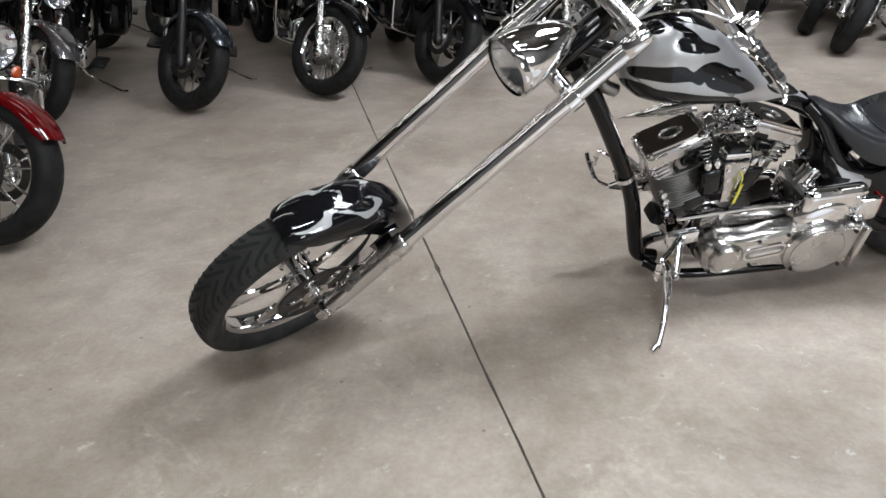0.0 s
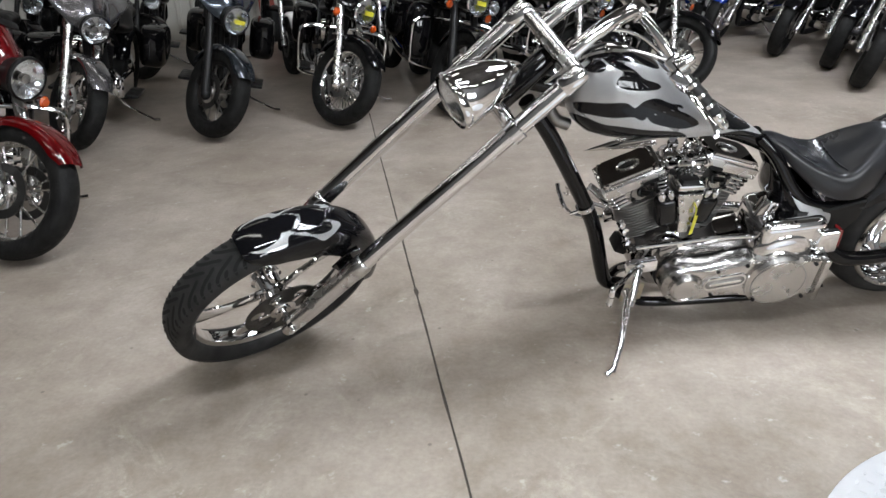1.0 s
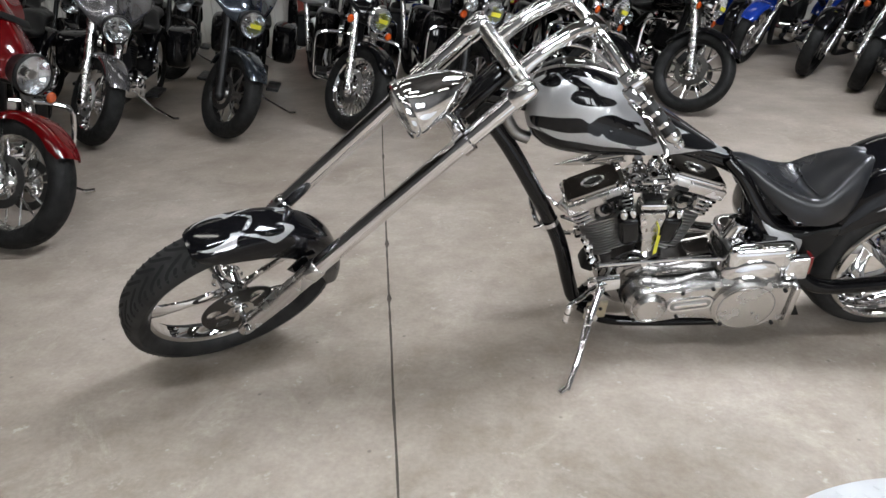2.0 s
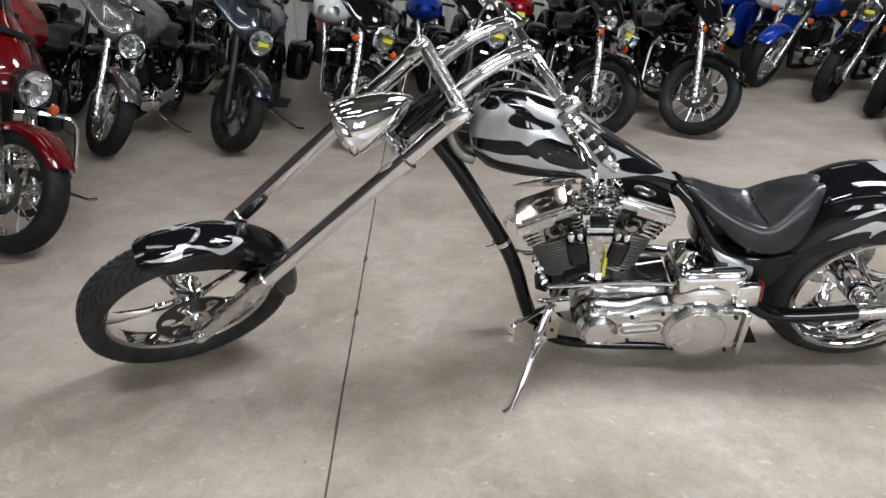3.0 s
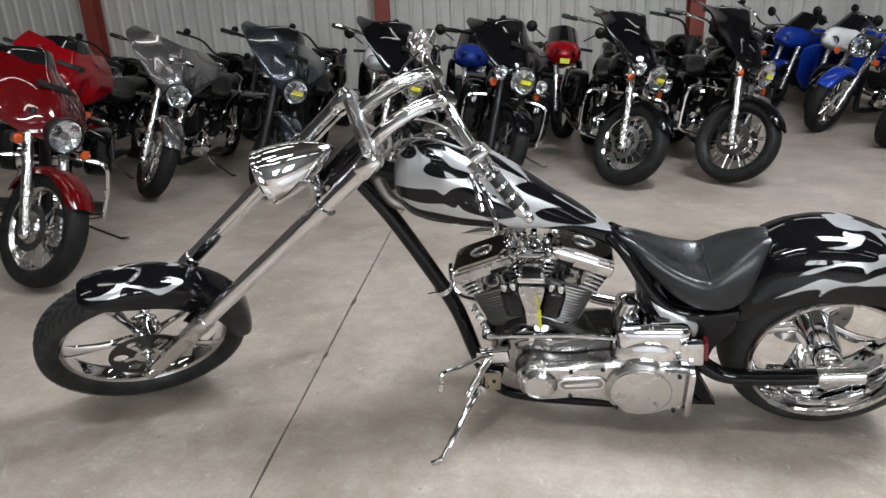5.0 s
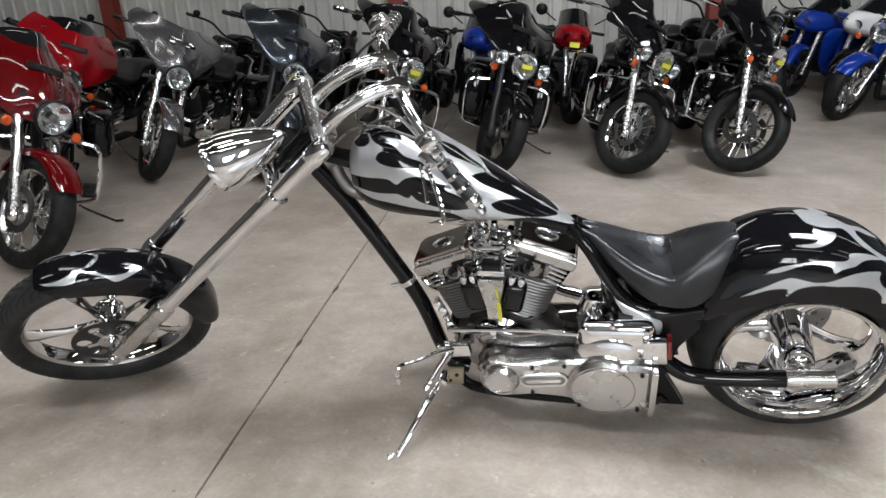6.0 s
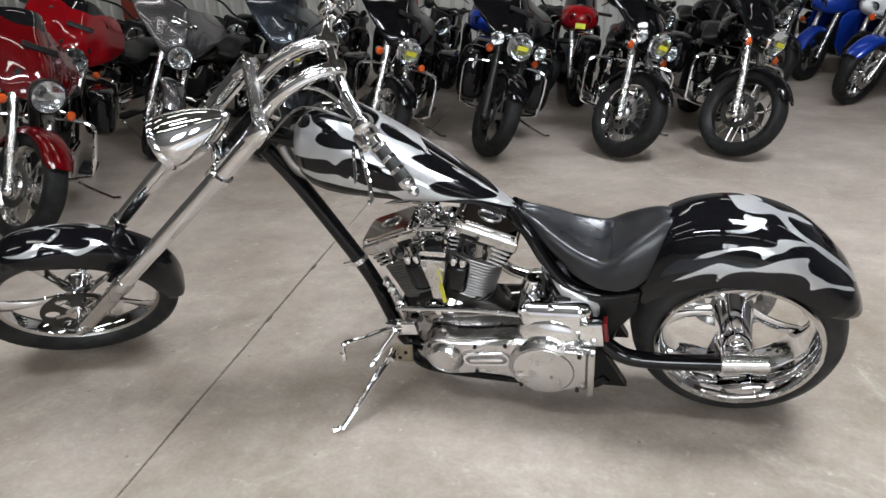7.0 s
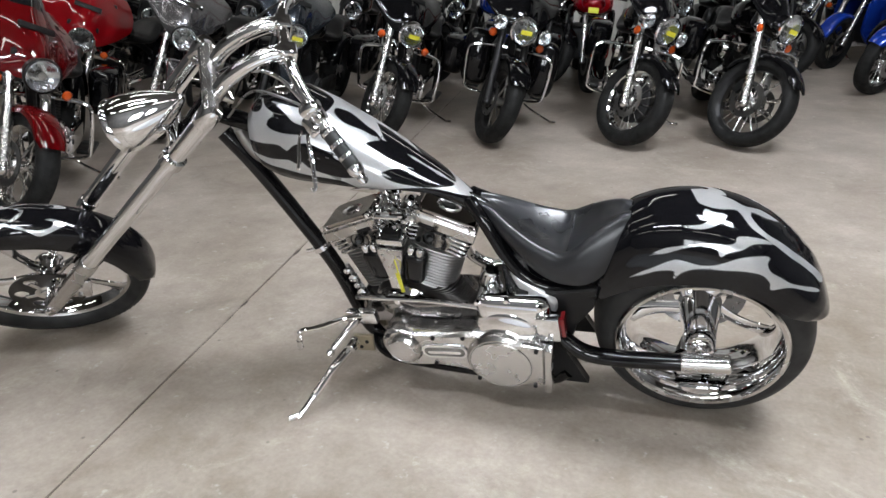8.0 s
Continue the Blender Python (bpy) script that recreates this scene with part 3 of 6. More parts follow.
def front_wheel(bike):
    m = FORK @ TO_AXLE
    tyre = part("front_tyre", Shape().lathe(tyre_profile(0.299, 0.352, 0.062), 96, m, loop=True), RUBBER, bike, "worn black front tyre with curved tread cuts")
    g = Shape()
    tread_grooves(g, 0.352, 0.299, 0.062, 36, m)
    tagged(part("tread_pattern", g, GROOVE, tyre), kind="stuff")
    rim = [(0.274, 0.047), (0.266, 0.049), (0.258, 0.044), (0.250, 0.030), (0.236, 0.022), (0.232, 0.0), (0.236, -0.022), (0.250, -0.030), (0.258, -0.044), (0.266, -0.049), (0.274, -0.047), (0.262, -0.03), (0.246, 0.0), (0.262, 0.03)]
    rim = [(r + 0.031, z) for r, z in rim]
    wheel = part("front_wheel", Shape().lathe(rim, 96, m, loop=True), CHROME, bike, "chrome five-spoke front wheel")
    hub = [(0.012, 0.088), (0.026, 0.086), (0.030, 0.074), (0.048, 0.07), (0.054, 0.06), (0.054, 0.048), (0.044, 0.042), (0.042, 0.012), (0.047, 0.008), (0.047, -0.008), (0.042, -0.012), (0.044, -0.042), (0.054, -0.048), (0.054, -0.06), (0.048, -0.07), (0.030, -0.074), (0.026, -0.086), (0.012, -0.088)]
    part("hub", Shape().lathe(hub, 32, m, caps=True), CHROME, wheel)
    for i in range(5):
        r = m @ Matrix.Rotation(radians(72 * i + 14), 4, "Z")
        s, rings = Shape(), []
        for k in range(9):
            t = k / 8
            rad = 0.030 + 0.242 * t
            w = 0.026 - 0.013 * math.sin(math.pi * t) + 0.012 * t * t
            th = 0.012 - 0.003 * t
            tw = 0.55 * math.sin(math.pi * t)
            off = 0.022 * math.sin(2.2 * t)
            ring = []
            for j in range(10):
                a = 2 * math.pi * j / 10
                y, z = w * math.cos(a), th * math.sin(a)
                ring.append((rad, off + y * math.cos(tw) - z * math.sin(tw), y * math.sin(tw) * 0.8 + z * math.cos(tw)))
            rings.append(ring)
        s.rings(rings, m=r)
        part("spoke", s, CHROME, wheel)
    # brake disc with its carrier
    d = m @ Matrix.Translation((0, 0, 0.074))
    part("brake_disc", drilled_disc(0.128, 0.045, 0.0025, 6, 0.088, 0.024, d), IRON, bike, "dark brake disc with large round holes")
    s = Shape()
    for i in range(5):
        r = d @ Matrix.Rotation(radians(72 * i + 30), 4, "Z")
        s.box((0.05, 0.02, 0.007), r @ pose(0.058, 0, 0), 0.003)
    s.lathe([(0.045, 0.005), (0.045, -0.008), (0.02, -0.008), (0.02, 0.005)], 32, d, loop=True)
    part("disc_carrier", s, CHROME, bike)
    s = Shape()
    s.box((0.035, 0.075, 0.11), FORK @ pose(0.09, 0.075, 0.10, 25, 0, 0), 0.012, 3)
    s.box((0.02, 0.05, 0.05), FORK @ pose(0.108, 0.035, 0.09, 25, 0, 0), 0.006)
    cal = part("brake_caliper", s, CHROME, bike, "chrome brake caliper")
    for k in (-0.03, 0.03):
        part("caliper_bolt", Shape().lathe([(0.0001, 0.008), (0.008, 0.008), (0.009, 0.0), (0.009, -0.004)], 8, FORK @ pose(0.107, 0.075 - k * 0.4, 0.10 + k, 0, 90, 0)), STEEL, cal)


def fender_shell(m, table, half, t0, t1, n=64, k=33, thick=0.005, power=0.62):
    """A fender round z as its axle: rows of (degrees, inner radius, outer radius); returns the shape."""
    rings = []
    for i in range(n + 1):
        a = t0 + (t1 - t0) * i / n
        rin = interp([(q[0], q[1]) for q in table], a)
        rout = interp([(q[0], q[2]) for q in table], a)
        w = half * (interp([(q[0], q[3]) for q in table], a) if len(table[0]) > 3 else 1.0)
        outer, inner = [], []
        for j in range(k):
            ph = math.pi * (j / (k - 1)) - math.pi / 2
            y = math.copysign(abs(math.sin(ph)) ** power, ph)
            c = max(0.0, math.cos(ph)) ** power
            outer.append((rin + (rout - rin) * c, y * w))
            inner.append((rin + max(0.0, rout - rin - thick) * c + 0.0005, y * (w - thick)))
        sec = outer + inner[::-1]
        ra = radians(a)
        rings.append([(r * math.cos(ra), r * math.sin(ra), y) for r, y in sec])
    return Shape().rings(rings, m=m)


def front_fender(bike):
    # in the wheel's own frame: degrees from the v axis towards u
    m = FORK @ Matrix(((0, 0, 1, 0), (1, 0, 0, 0), (0, 1, 0, 0), (0, 0, 0, 1)))
    table = [(28, 0.35, 0.371, 0.6), (34, 0.315, 0.375, 0.95), (50, 0.288, 0.378, 1.0), (90, 0.282, 0.382, 1.0), (125, 0.30, 0.385, 1.0), (138, 0.318, 0.384, 0.98), (145, 0.338, 0.383, 0.9), (149, 0.356, 0.381, 0.76), (151, 0.37, 0.38, 0.55)]
    ob = part("front_fender", fender_shell(m, table, 0.078, 28, 151, 110, 41), FLAME, bike, "black front fender with silver flames")
    inv = m.inverted()
    flame = [(0.907, 0.014), (0.868, 0.022), (0.838, 0.017), (0.814, 0.008), (0.808, 0.0), (0.79, 0.001), (0.775, -0.001), (0.75, -0.01), (0.735, -0.011), (0.762, -0.001), (0.781, 0.003), (0.765, 0.01), (0.744, 0.014), (0.726, 0.024), (0.696, 0.028), (0.666, 0.021), (0.654, 0.007), (0.66, 0.0), (0.687, -0.004), (0.654, -0.003), (0.627, 0.0), (0.621, 0.007), (0.642, 0.022), (0.672, 0.043), (0.696, 0.05), (0.726, 0.032), (0.756, 0.021), (0.787, 0.01), (0.799, 0.022), (0.805, 0.038), (0.829, 0.042), (0.859, 0.036), (0.886, 0.028)]

    def place(co):
        """Along the fender, and round its section from the ridge to the edge."""
        q = inv @ co
        ang = math.atan2(q.y, q.x)
        rin, rout, w = (interp([(row[0], row[k]) for row in table], math.degrees(ang)) for k in (1, 2, 3))
        sy = min(1.0, abs(q.z) / (w * 0.078)) ** (1 / 0.62)
        cy = min(1.0, max(0.0, (math.hypot(q.x, q.y) - rin) / (rout - rin))) ** (1 / 0.62)
        return (ang * 0.35, math.copysign(math.atan2(sy, cy) * 0.062, q.z))
    paint_flames(ob, place, [[(a, b + 0.007) for a, b in flame], [(a, -b - 0.02) for a, b in flame]])
    s = Shape()
    for sg in (-1, 1):
        s.plate([(-0.035, 0.0), (0.05, -0.02), (0.06, 0.07), (0.0, 0.10), (-0.04, 0.07)], 0.006, FORK @ Matrix(((0, 0, 1, sg * 0.083 - 0.003), (1, 0, 0, 0.03), (0, 1, 0, 0.235), (0, 0, 0, 1))), 0.002)
        s.box((0.04, 0.03, 0.05), FORK @ pose(sg * 0.105, 0.025, 0.27), 0.004)
    part("fender_bracket", s, BLACK, bike)


def fork(bike):
    for sg, nm in ((1, "left"), (-1, "right")):
        x, v = 0.133 * sg, 0.018
        leg = part("fork_tube", Shape().tube([FORK @ Vector((x, v, z)) for z in (0.30, 1.172)], 0.0275, 28), CHROME, bike)
        prof = [(0.010, -0.045), (0.018, -0.042), (0.023, -0.03), (0.027, 0.03), (0.030, 0.10), (0.031, 0.27), (0.0335, 0.285), (0.0335, 0.325), (0.030, 0.333), (0.028, 0.335)]
        part("fork_slider", Shape().lathe(prof, 28, FORK @ pose(x, v, 0), caps=True), POLISHED if sg > 0 else CHROME, leg, "polished lower fork slider")
        cl = Shape().lathe([(0.028, 0.925), (0.037, 0.928), (0.037, 0.962), (0.028, 0.965)], 28, FORK @ pose(x, v, 0))
        part("clamp_ring", cl, CHROME, leg)
        cap = Shape().lathe([(0.028, 1.12), (0.0315, 1.125), (0.0315, 1.185), (0.026, 1.196), (0.0001, 1.198)], 28, FORK @ pose(x, v, 0))
        part("fork_cap", cap, CHROME, leg)
        part("axle_nut", Shape().lathe([(0.0001, 0.012), (0.009, 0.012), (0.012, 0.006), (0.012, -0.012)], 12, FORK @ pose(x, 0.0, 0.0, 0, 90, 0) @ pose(0, 0, 0.018 * sg)), CHROME, leg)
    part("front_axle", Shape().tube([FORK @ Vector((-0.14, 0, 0)), FORK @ Vector((0.14, 0, 0))], 0.011, 12), CHROME, bike)
    # top bar and lower yoke, both reaching back to the steering head
    s = Shape().tube([FORK @ Vector((a, 0.018, 1.178)) for a in (-0.136, 0.136)], 0.023, 20)
    part("upper_yoke", s, POLISHED, bike, "chrome bar joining the fork tops")
    s = Shape()
    s.tube([FORK @ Vector((a, 0.03, 0.945)) for a in (-0.133, 0.133)], 0.024, 16)
    s.box((0.09, 0.09, 0.04), FORK @ pose(0, 0.065, 0.945), 0.012, 3)
    part("lower_yoke", s, CHROME, bike)
    s = Shape()
    s.lathe([(0.03, 0.93), (0.036, 0.94), (0.036, 1.14), (0.03, 1.15), (0.02, 1.17)], 24, FORK @ pose(0, 0.075, 0), caps=True)
    part("steering_head", s, BLACK, bike)
    part("head_plate", Shape().box((0.1, 0.1, 0.022), FORK @ pose(0, 0.055, 1.165), 0.008, 3), CHROME, bike)


def headlight(bike):
    # a bullet shell, its mouth towards the front
    tip = FORK @ Vector((0.0, -0.005, 1.072))
    o = tip + (FORK @ Vector((0.0, -0.09, 0.905)) - tip) * 1.16
    m = axis(o, tip - o)
    prof = [(0.080, -0.012), (0.087, -0.006), (0.088, 0.004), (0.084, 0.012), (0.086, 0.016), (0.082, 0.05), (0.070, 0.105), (0.052, 0.152), (0.032, 0.19), (0.014, 0.214), (0.006, 0.221), (0.0001, 0.223)]
    shell = part("headlight", Shape().lathe(prof, 48, m), CHROME, bike, "chrome bullet headlight")
    part("reflector", Shape().lathe([(0.078, -0.004), (0.066, 0.02), (0.035, 0.045), (0.0001, 0.05)], 40, m), MIRROR_GLASS, shell)
    part("lens", Shape().lathe([(0.0001, -0.026), (0.04, -0.022), (0.078, -0.006), (0.078, -0.003), (0.04, -0.019), (0.0001, -0.023)], 40, m), GLASS, shell)
    s = Shape().tube(smooth_path([FORK @ Vector((0, -0.03, 0.96)), FORK @ Vector((0, 0.0, 0.94)), FORK @ Vector((0, 0.03, 0.945))], 5), 0.014, 10)
    s.box((0.05, 0.03, 0.09), FORK @ pose(0, -0.01, 0.97), 0.008)
    part("lamp_bracket", s, CHROME, bike)


def handlebar(bike):
    for sg in (-1, 1):
        pts = [(0.064 * sg, 0.036, 1.165), (0.062 * sg, 0.036, 1.25), (0.060 * sg, 0.058, 1.33), (0.058 * sg, 0.09, 1.385), (0.057 * sg, 0.122, 1.412)]
        part("riser", Shape().tube(smooth_path([FORK @ Vector(p) for p in pts], 8), 0.0225, 18), CHROME, bike, "curved chrome handlebar riser")
        part("bar_clamp", Shape().box((0.05, 0.05, 0.052), FORK @ pose(0.057 * sg, 0.126, 1.41, 25, 0, 0), 0.012, 3), CHROME, bike)
    half = [(0.0, 0.125, 1.41), (0.09, 0.13, 1.41), (0.17, 0.156, 1.404), (0.273, 0.219, 1.395), (0.33, 0.258, 1.395)]
    pts = [(-a, v, u) for a, v, u in half[:0:-1]] + half
    bar = part("handlebar", Shape().tube(smooth_path([FORK @ Vector(p) for p in pts], 8), 0.016, 16), CHROME, bike, "chrome pullback handlebar")
    for sg in (-1, 1):
        a, b = FORK @ Vector((0.285 * sg, 0.228, 1.395)), FORK @ Vector((0.402 * sg, 0.31, 1.395))
        d = (b - a).normalized()
        m = axis(a, d)
        part("grip", Shape().lathe([(0.016, -0.004), (0.021, 0.0), (0.021, 0.128), (0.017, 0.132)], 20, m), GRIP, bar, "black rubber grip")
        for k in (0.002, 0.042, 0.082, 0.12):
            part("grip_band", Shape().lathe([(0.021, 0.0), (0.0235, 0.002), (0.0235, 0.011), (0.021, 0.013)], 20, m @ pose(0, 0, k)), CHROME, bar)
        part("grip_end", Shape().lathe([(0.022, 0.128), (0.023, 0.136), (0.018, 0.148), (0.013, 0.152), (0.016, 0.162), (0.010, 0.176), (0.0001, 0.18)], 20, m), CHROME, bar)
        # switch block, lever and its perch
        c = FORK @ Vector((0.235 * sg, 0.192, 1.395))
        blk = part("switch_block", Shape().box((0.045, 0.04, 0.075), axis(c, d, _u), 0.008, 3), CHROME, bar)
        s = Shape()
        for k in (-0.018, 0.0, 0.018):
            s.lathe([(0.005, 0.0), (0.005, 0.004), (0.0001, 0.005)], 10, axis(c, d, _u) @ pose(0.0, -0.02, k, 90, 0, 0))
        part("switch_button", s, SATIN, blk)
        perch = FORK @ Vector((0.262 * sg, 0.205, 1.375))
        s = Shape().box((0.035, 0.05, 0.06), axis(perch, d, _u), 0.01, 3)
        s.lathe([(0.02, -0.015), (0.022, 0.0), (0.022, 0.03), (0.018, 0.036), (0.0001, 0.037)], 18, FORK @ pose(0.25 * sg, 0.165, 1.405))
        part("lever_perch", s, CHROME, bar)
        fw = -_v * 0.045
        lv = [perch + fw * 0.3, perch + fw * 1.0 + d * 0.03, perch + fw * 1.25 + d * 0.08 - _u * 0.004, perch + fw * 1.2 + d * 0.13 - _u * 0.006, perch + fw * 1.45 + d * 0.165 - _u * 0.008]
        if sg > 0:
            lv = [(-1.075, -0.175, 1.02), (-1.055, -0.215, 1.015), (-1.03, -0.26, 0.99), (-1.012, -0.30, 0.962), (-1.008, -0.312, 0.945), (-1.016, -0.315, 0.938)]
        part("lever", Shape().tube(smooth_path(lv, 6), [0.007] * (6 * (len(lv) - 1) - 1) + [0.008, 0.009], 10, flat=0.6), CHROME, bar, "chrome hand lever")
        if sg > 0:
            lv2 = [(-1.09, -0.18, 1.03), (-1.075, -0.225, 1.03), (-1.056, -0.275, 1.012), (-1.045, -0.31, 0.997)]
            part("lever_blade", Shape().tube(smooth_path(lv2, 5), 0.006, 8, flat=0.6), CHROME, bar)
    # chrome line curving from under the risers to the left switch block
    line = [(0.03, 0.06, 1.20), (0.045, 0.062, 1.27), (0.08, 0.085, 1.335), (0.13, 0.125, 1.372), (0.20, 0.175, 1.385)]
    part("brake_line", Shape().tube(smooth_path([FORK @ Vector(q) for q in line], 8), 0.0055, 10), CHROME, bike, "thin chrome line")
    # cables from the bars to the frame
    for k, p in enumerate(([(0.22, 0.17, 1.39), (0.14, 0.1, 1.32), (0.06, 0.11, 1.22), (0.03, 0.13, 1.08)], [(-0.22, 0.17, 1.39), (-0.12, 0.09, 1.33), (-0.04, 0.12, 1.2), (0.0, 0.14, 1.06)])):
        part("cable", Shape().tube(smooth_path([FORK @ Vector(q) for q in p], 8), 0.004, 8), STEEL if k == 0 else SATIN, bike, "braided cable")


TANK = [(-1.352, 0.955, 0.915, 0.02), (-1.347, 0.99, 0.878, 0.055), (-1.33, 1.025, 0.85, 0.085), (-1.295, 1.056, 0.822, 0.113), (-1.24, 1.073, 0.805, 0.130), (-1.18, 1.068, 0.797, 0.138),
        (-1.10, 1.024, 0.795, 0.138), (-1.0, 0.957, 0.792, 0.130), (-0.9, 0.889, 0.79, 0.108), (-0.8, 0.822, 0.774, 0.075), (-0.73, 0.776, 0.75, 0.045), (-0.685, 0.745, 0.728, 0.026)]


def fuel_tank(bike):
    rings, n = [], 110
    xs = [-1.352 + (1.352 - 0.685) * (i / n) ** 1.25 for i in range(n + 1)]
    cols = list(zip(*TANK))
    for x in xs:
        top, bot, w = (float(np.interp(x, cols[0], cols[k])) for k in (1, 2, 3))
        rings.append([(x, y, z) for y, z in ellipse_ring(72, 0.82, w, bot, top, 0.36)])
    for i in range(3):       # ease the table's corners
        for a in range(1, len(rings) - 1):
            rings[a] = [tuple(0.25 * p + 0.5 * q + 0.25 * r for p, q, r in zip(P, Q, R)) for P, Q, R in zip(rings[a - 1], rings[a], rings[a + 1])]
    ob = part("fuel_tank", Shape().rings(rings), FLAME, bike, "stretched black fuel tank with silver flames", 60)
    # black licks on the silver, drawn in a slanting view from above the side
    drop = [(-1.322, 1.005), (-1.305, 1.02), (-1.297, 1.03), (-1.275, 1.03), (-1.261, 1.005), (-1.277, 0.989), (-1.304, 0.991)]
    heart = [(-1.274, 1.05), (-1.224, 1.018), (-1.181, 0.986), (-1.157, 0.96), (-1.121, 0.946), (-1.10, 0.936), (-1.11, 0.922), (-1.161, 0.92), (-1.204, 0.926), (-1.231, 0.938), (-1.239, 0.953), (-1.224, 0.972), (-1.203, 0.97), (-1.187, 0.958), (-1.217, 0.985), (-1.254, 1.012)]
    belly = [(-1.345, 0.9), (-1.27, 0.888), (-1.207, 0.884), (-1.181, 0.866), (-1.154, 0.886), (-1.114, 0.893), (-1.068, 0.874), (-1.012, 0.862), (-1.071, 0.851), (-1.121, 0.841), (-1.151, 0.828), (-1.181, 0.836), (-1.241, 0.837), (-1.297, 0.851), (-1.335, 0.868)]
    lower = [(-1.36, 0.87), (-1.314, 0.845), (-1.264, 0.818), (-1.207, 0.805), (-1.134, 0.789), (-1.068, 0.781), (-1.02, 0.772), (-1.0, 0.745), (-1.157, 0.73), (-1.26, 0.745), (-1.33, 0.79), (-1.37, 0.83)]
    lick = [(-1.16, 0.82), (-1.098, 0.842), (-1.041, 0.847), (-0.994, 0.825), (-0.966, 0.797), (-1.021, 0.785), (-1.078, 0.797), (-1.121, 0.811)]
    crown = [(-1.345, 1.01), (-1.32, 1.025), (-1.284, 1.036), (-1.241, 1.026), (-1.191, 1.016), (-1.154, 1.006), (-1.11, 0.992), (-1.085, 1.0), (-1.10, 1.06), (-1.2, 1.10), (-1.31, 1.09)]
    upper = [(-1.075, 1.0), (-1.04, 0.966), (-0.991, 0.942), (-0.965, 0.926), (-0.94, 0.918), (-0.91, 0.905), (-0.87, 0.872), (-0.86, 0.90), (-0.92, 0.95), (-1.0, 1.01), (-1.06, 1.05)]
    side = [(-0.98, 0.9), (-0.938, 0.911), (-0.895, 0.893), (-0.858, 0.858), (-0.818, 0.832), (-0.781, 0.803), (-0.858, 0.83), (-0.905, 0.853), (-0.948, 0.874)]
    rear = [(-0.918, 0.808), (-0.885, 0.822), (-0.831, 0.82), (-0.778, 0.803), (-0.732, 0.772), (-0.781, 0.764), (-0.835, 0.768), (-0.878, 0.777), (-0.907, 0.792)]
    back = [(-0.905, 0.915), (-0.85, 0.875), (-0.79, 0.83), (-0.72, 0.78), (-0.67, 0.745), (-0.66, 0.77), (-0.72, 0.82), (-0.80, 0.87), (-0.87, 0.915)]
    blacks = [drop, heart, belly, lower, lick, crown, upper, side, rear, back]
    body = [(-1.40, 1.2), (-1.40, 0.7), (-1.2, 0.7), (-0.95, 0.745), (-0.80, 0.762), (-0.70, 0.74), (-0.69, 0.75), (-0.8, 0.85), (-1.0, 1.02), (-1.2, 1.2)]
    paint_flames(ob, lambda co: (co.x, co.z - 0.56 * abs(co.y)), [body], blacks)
    part("filler_cap", Shape().lathe([(0.034, 0.0), (0.035, 0.008), (0.030, 0.013), (0.0001, 0.015)], 32, axis((-1.215, 0.0, 1.061), (0.05, 0, 1))), CHROME, bike, "chrome filler cap")


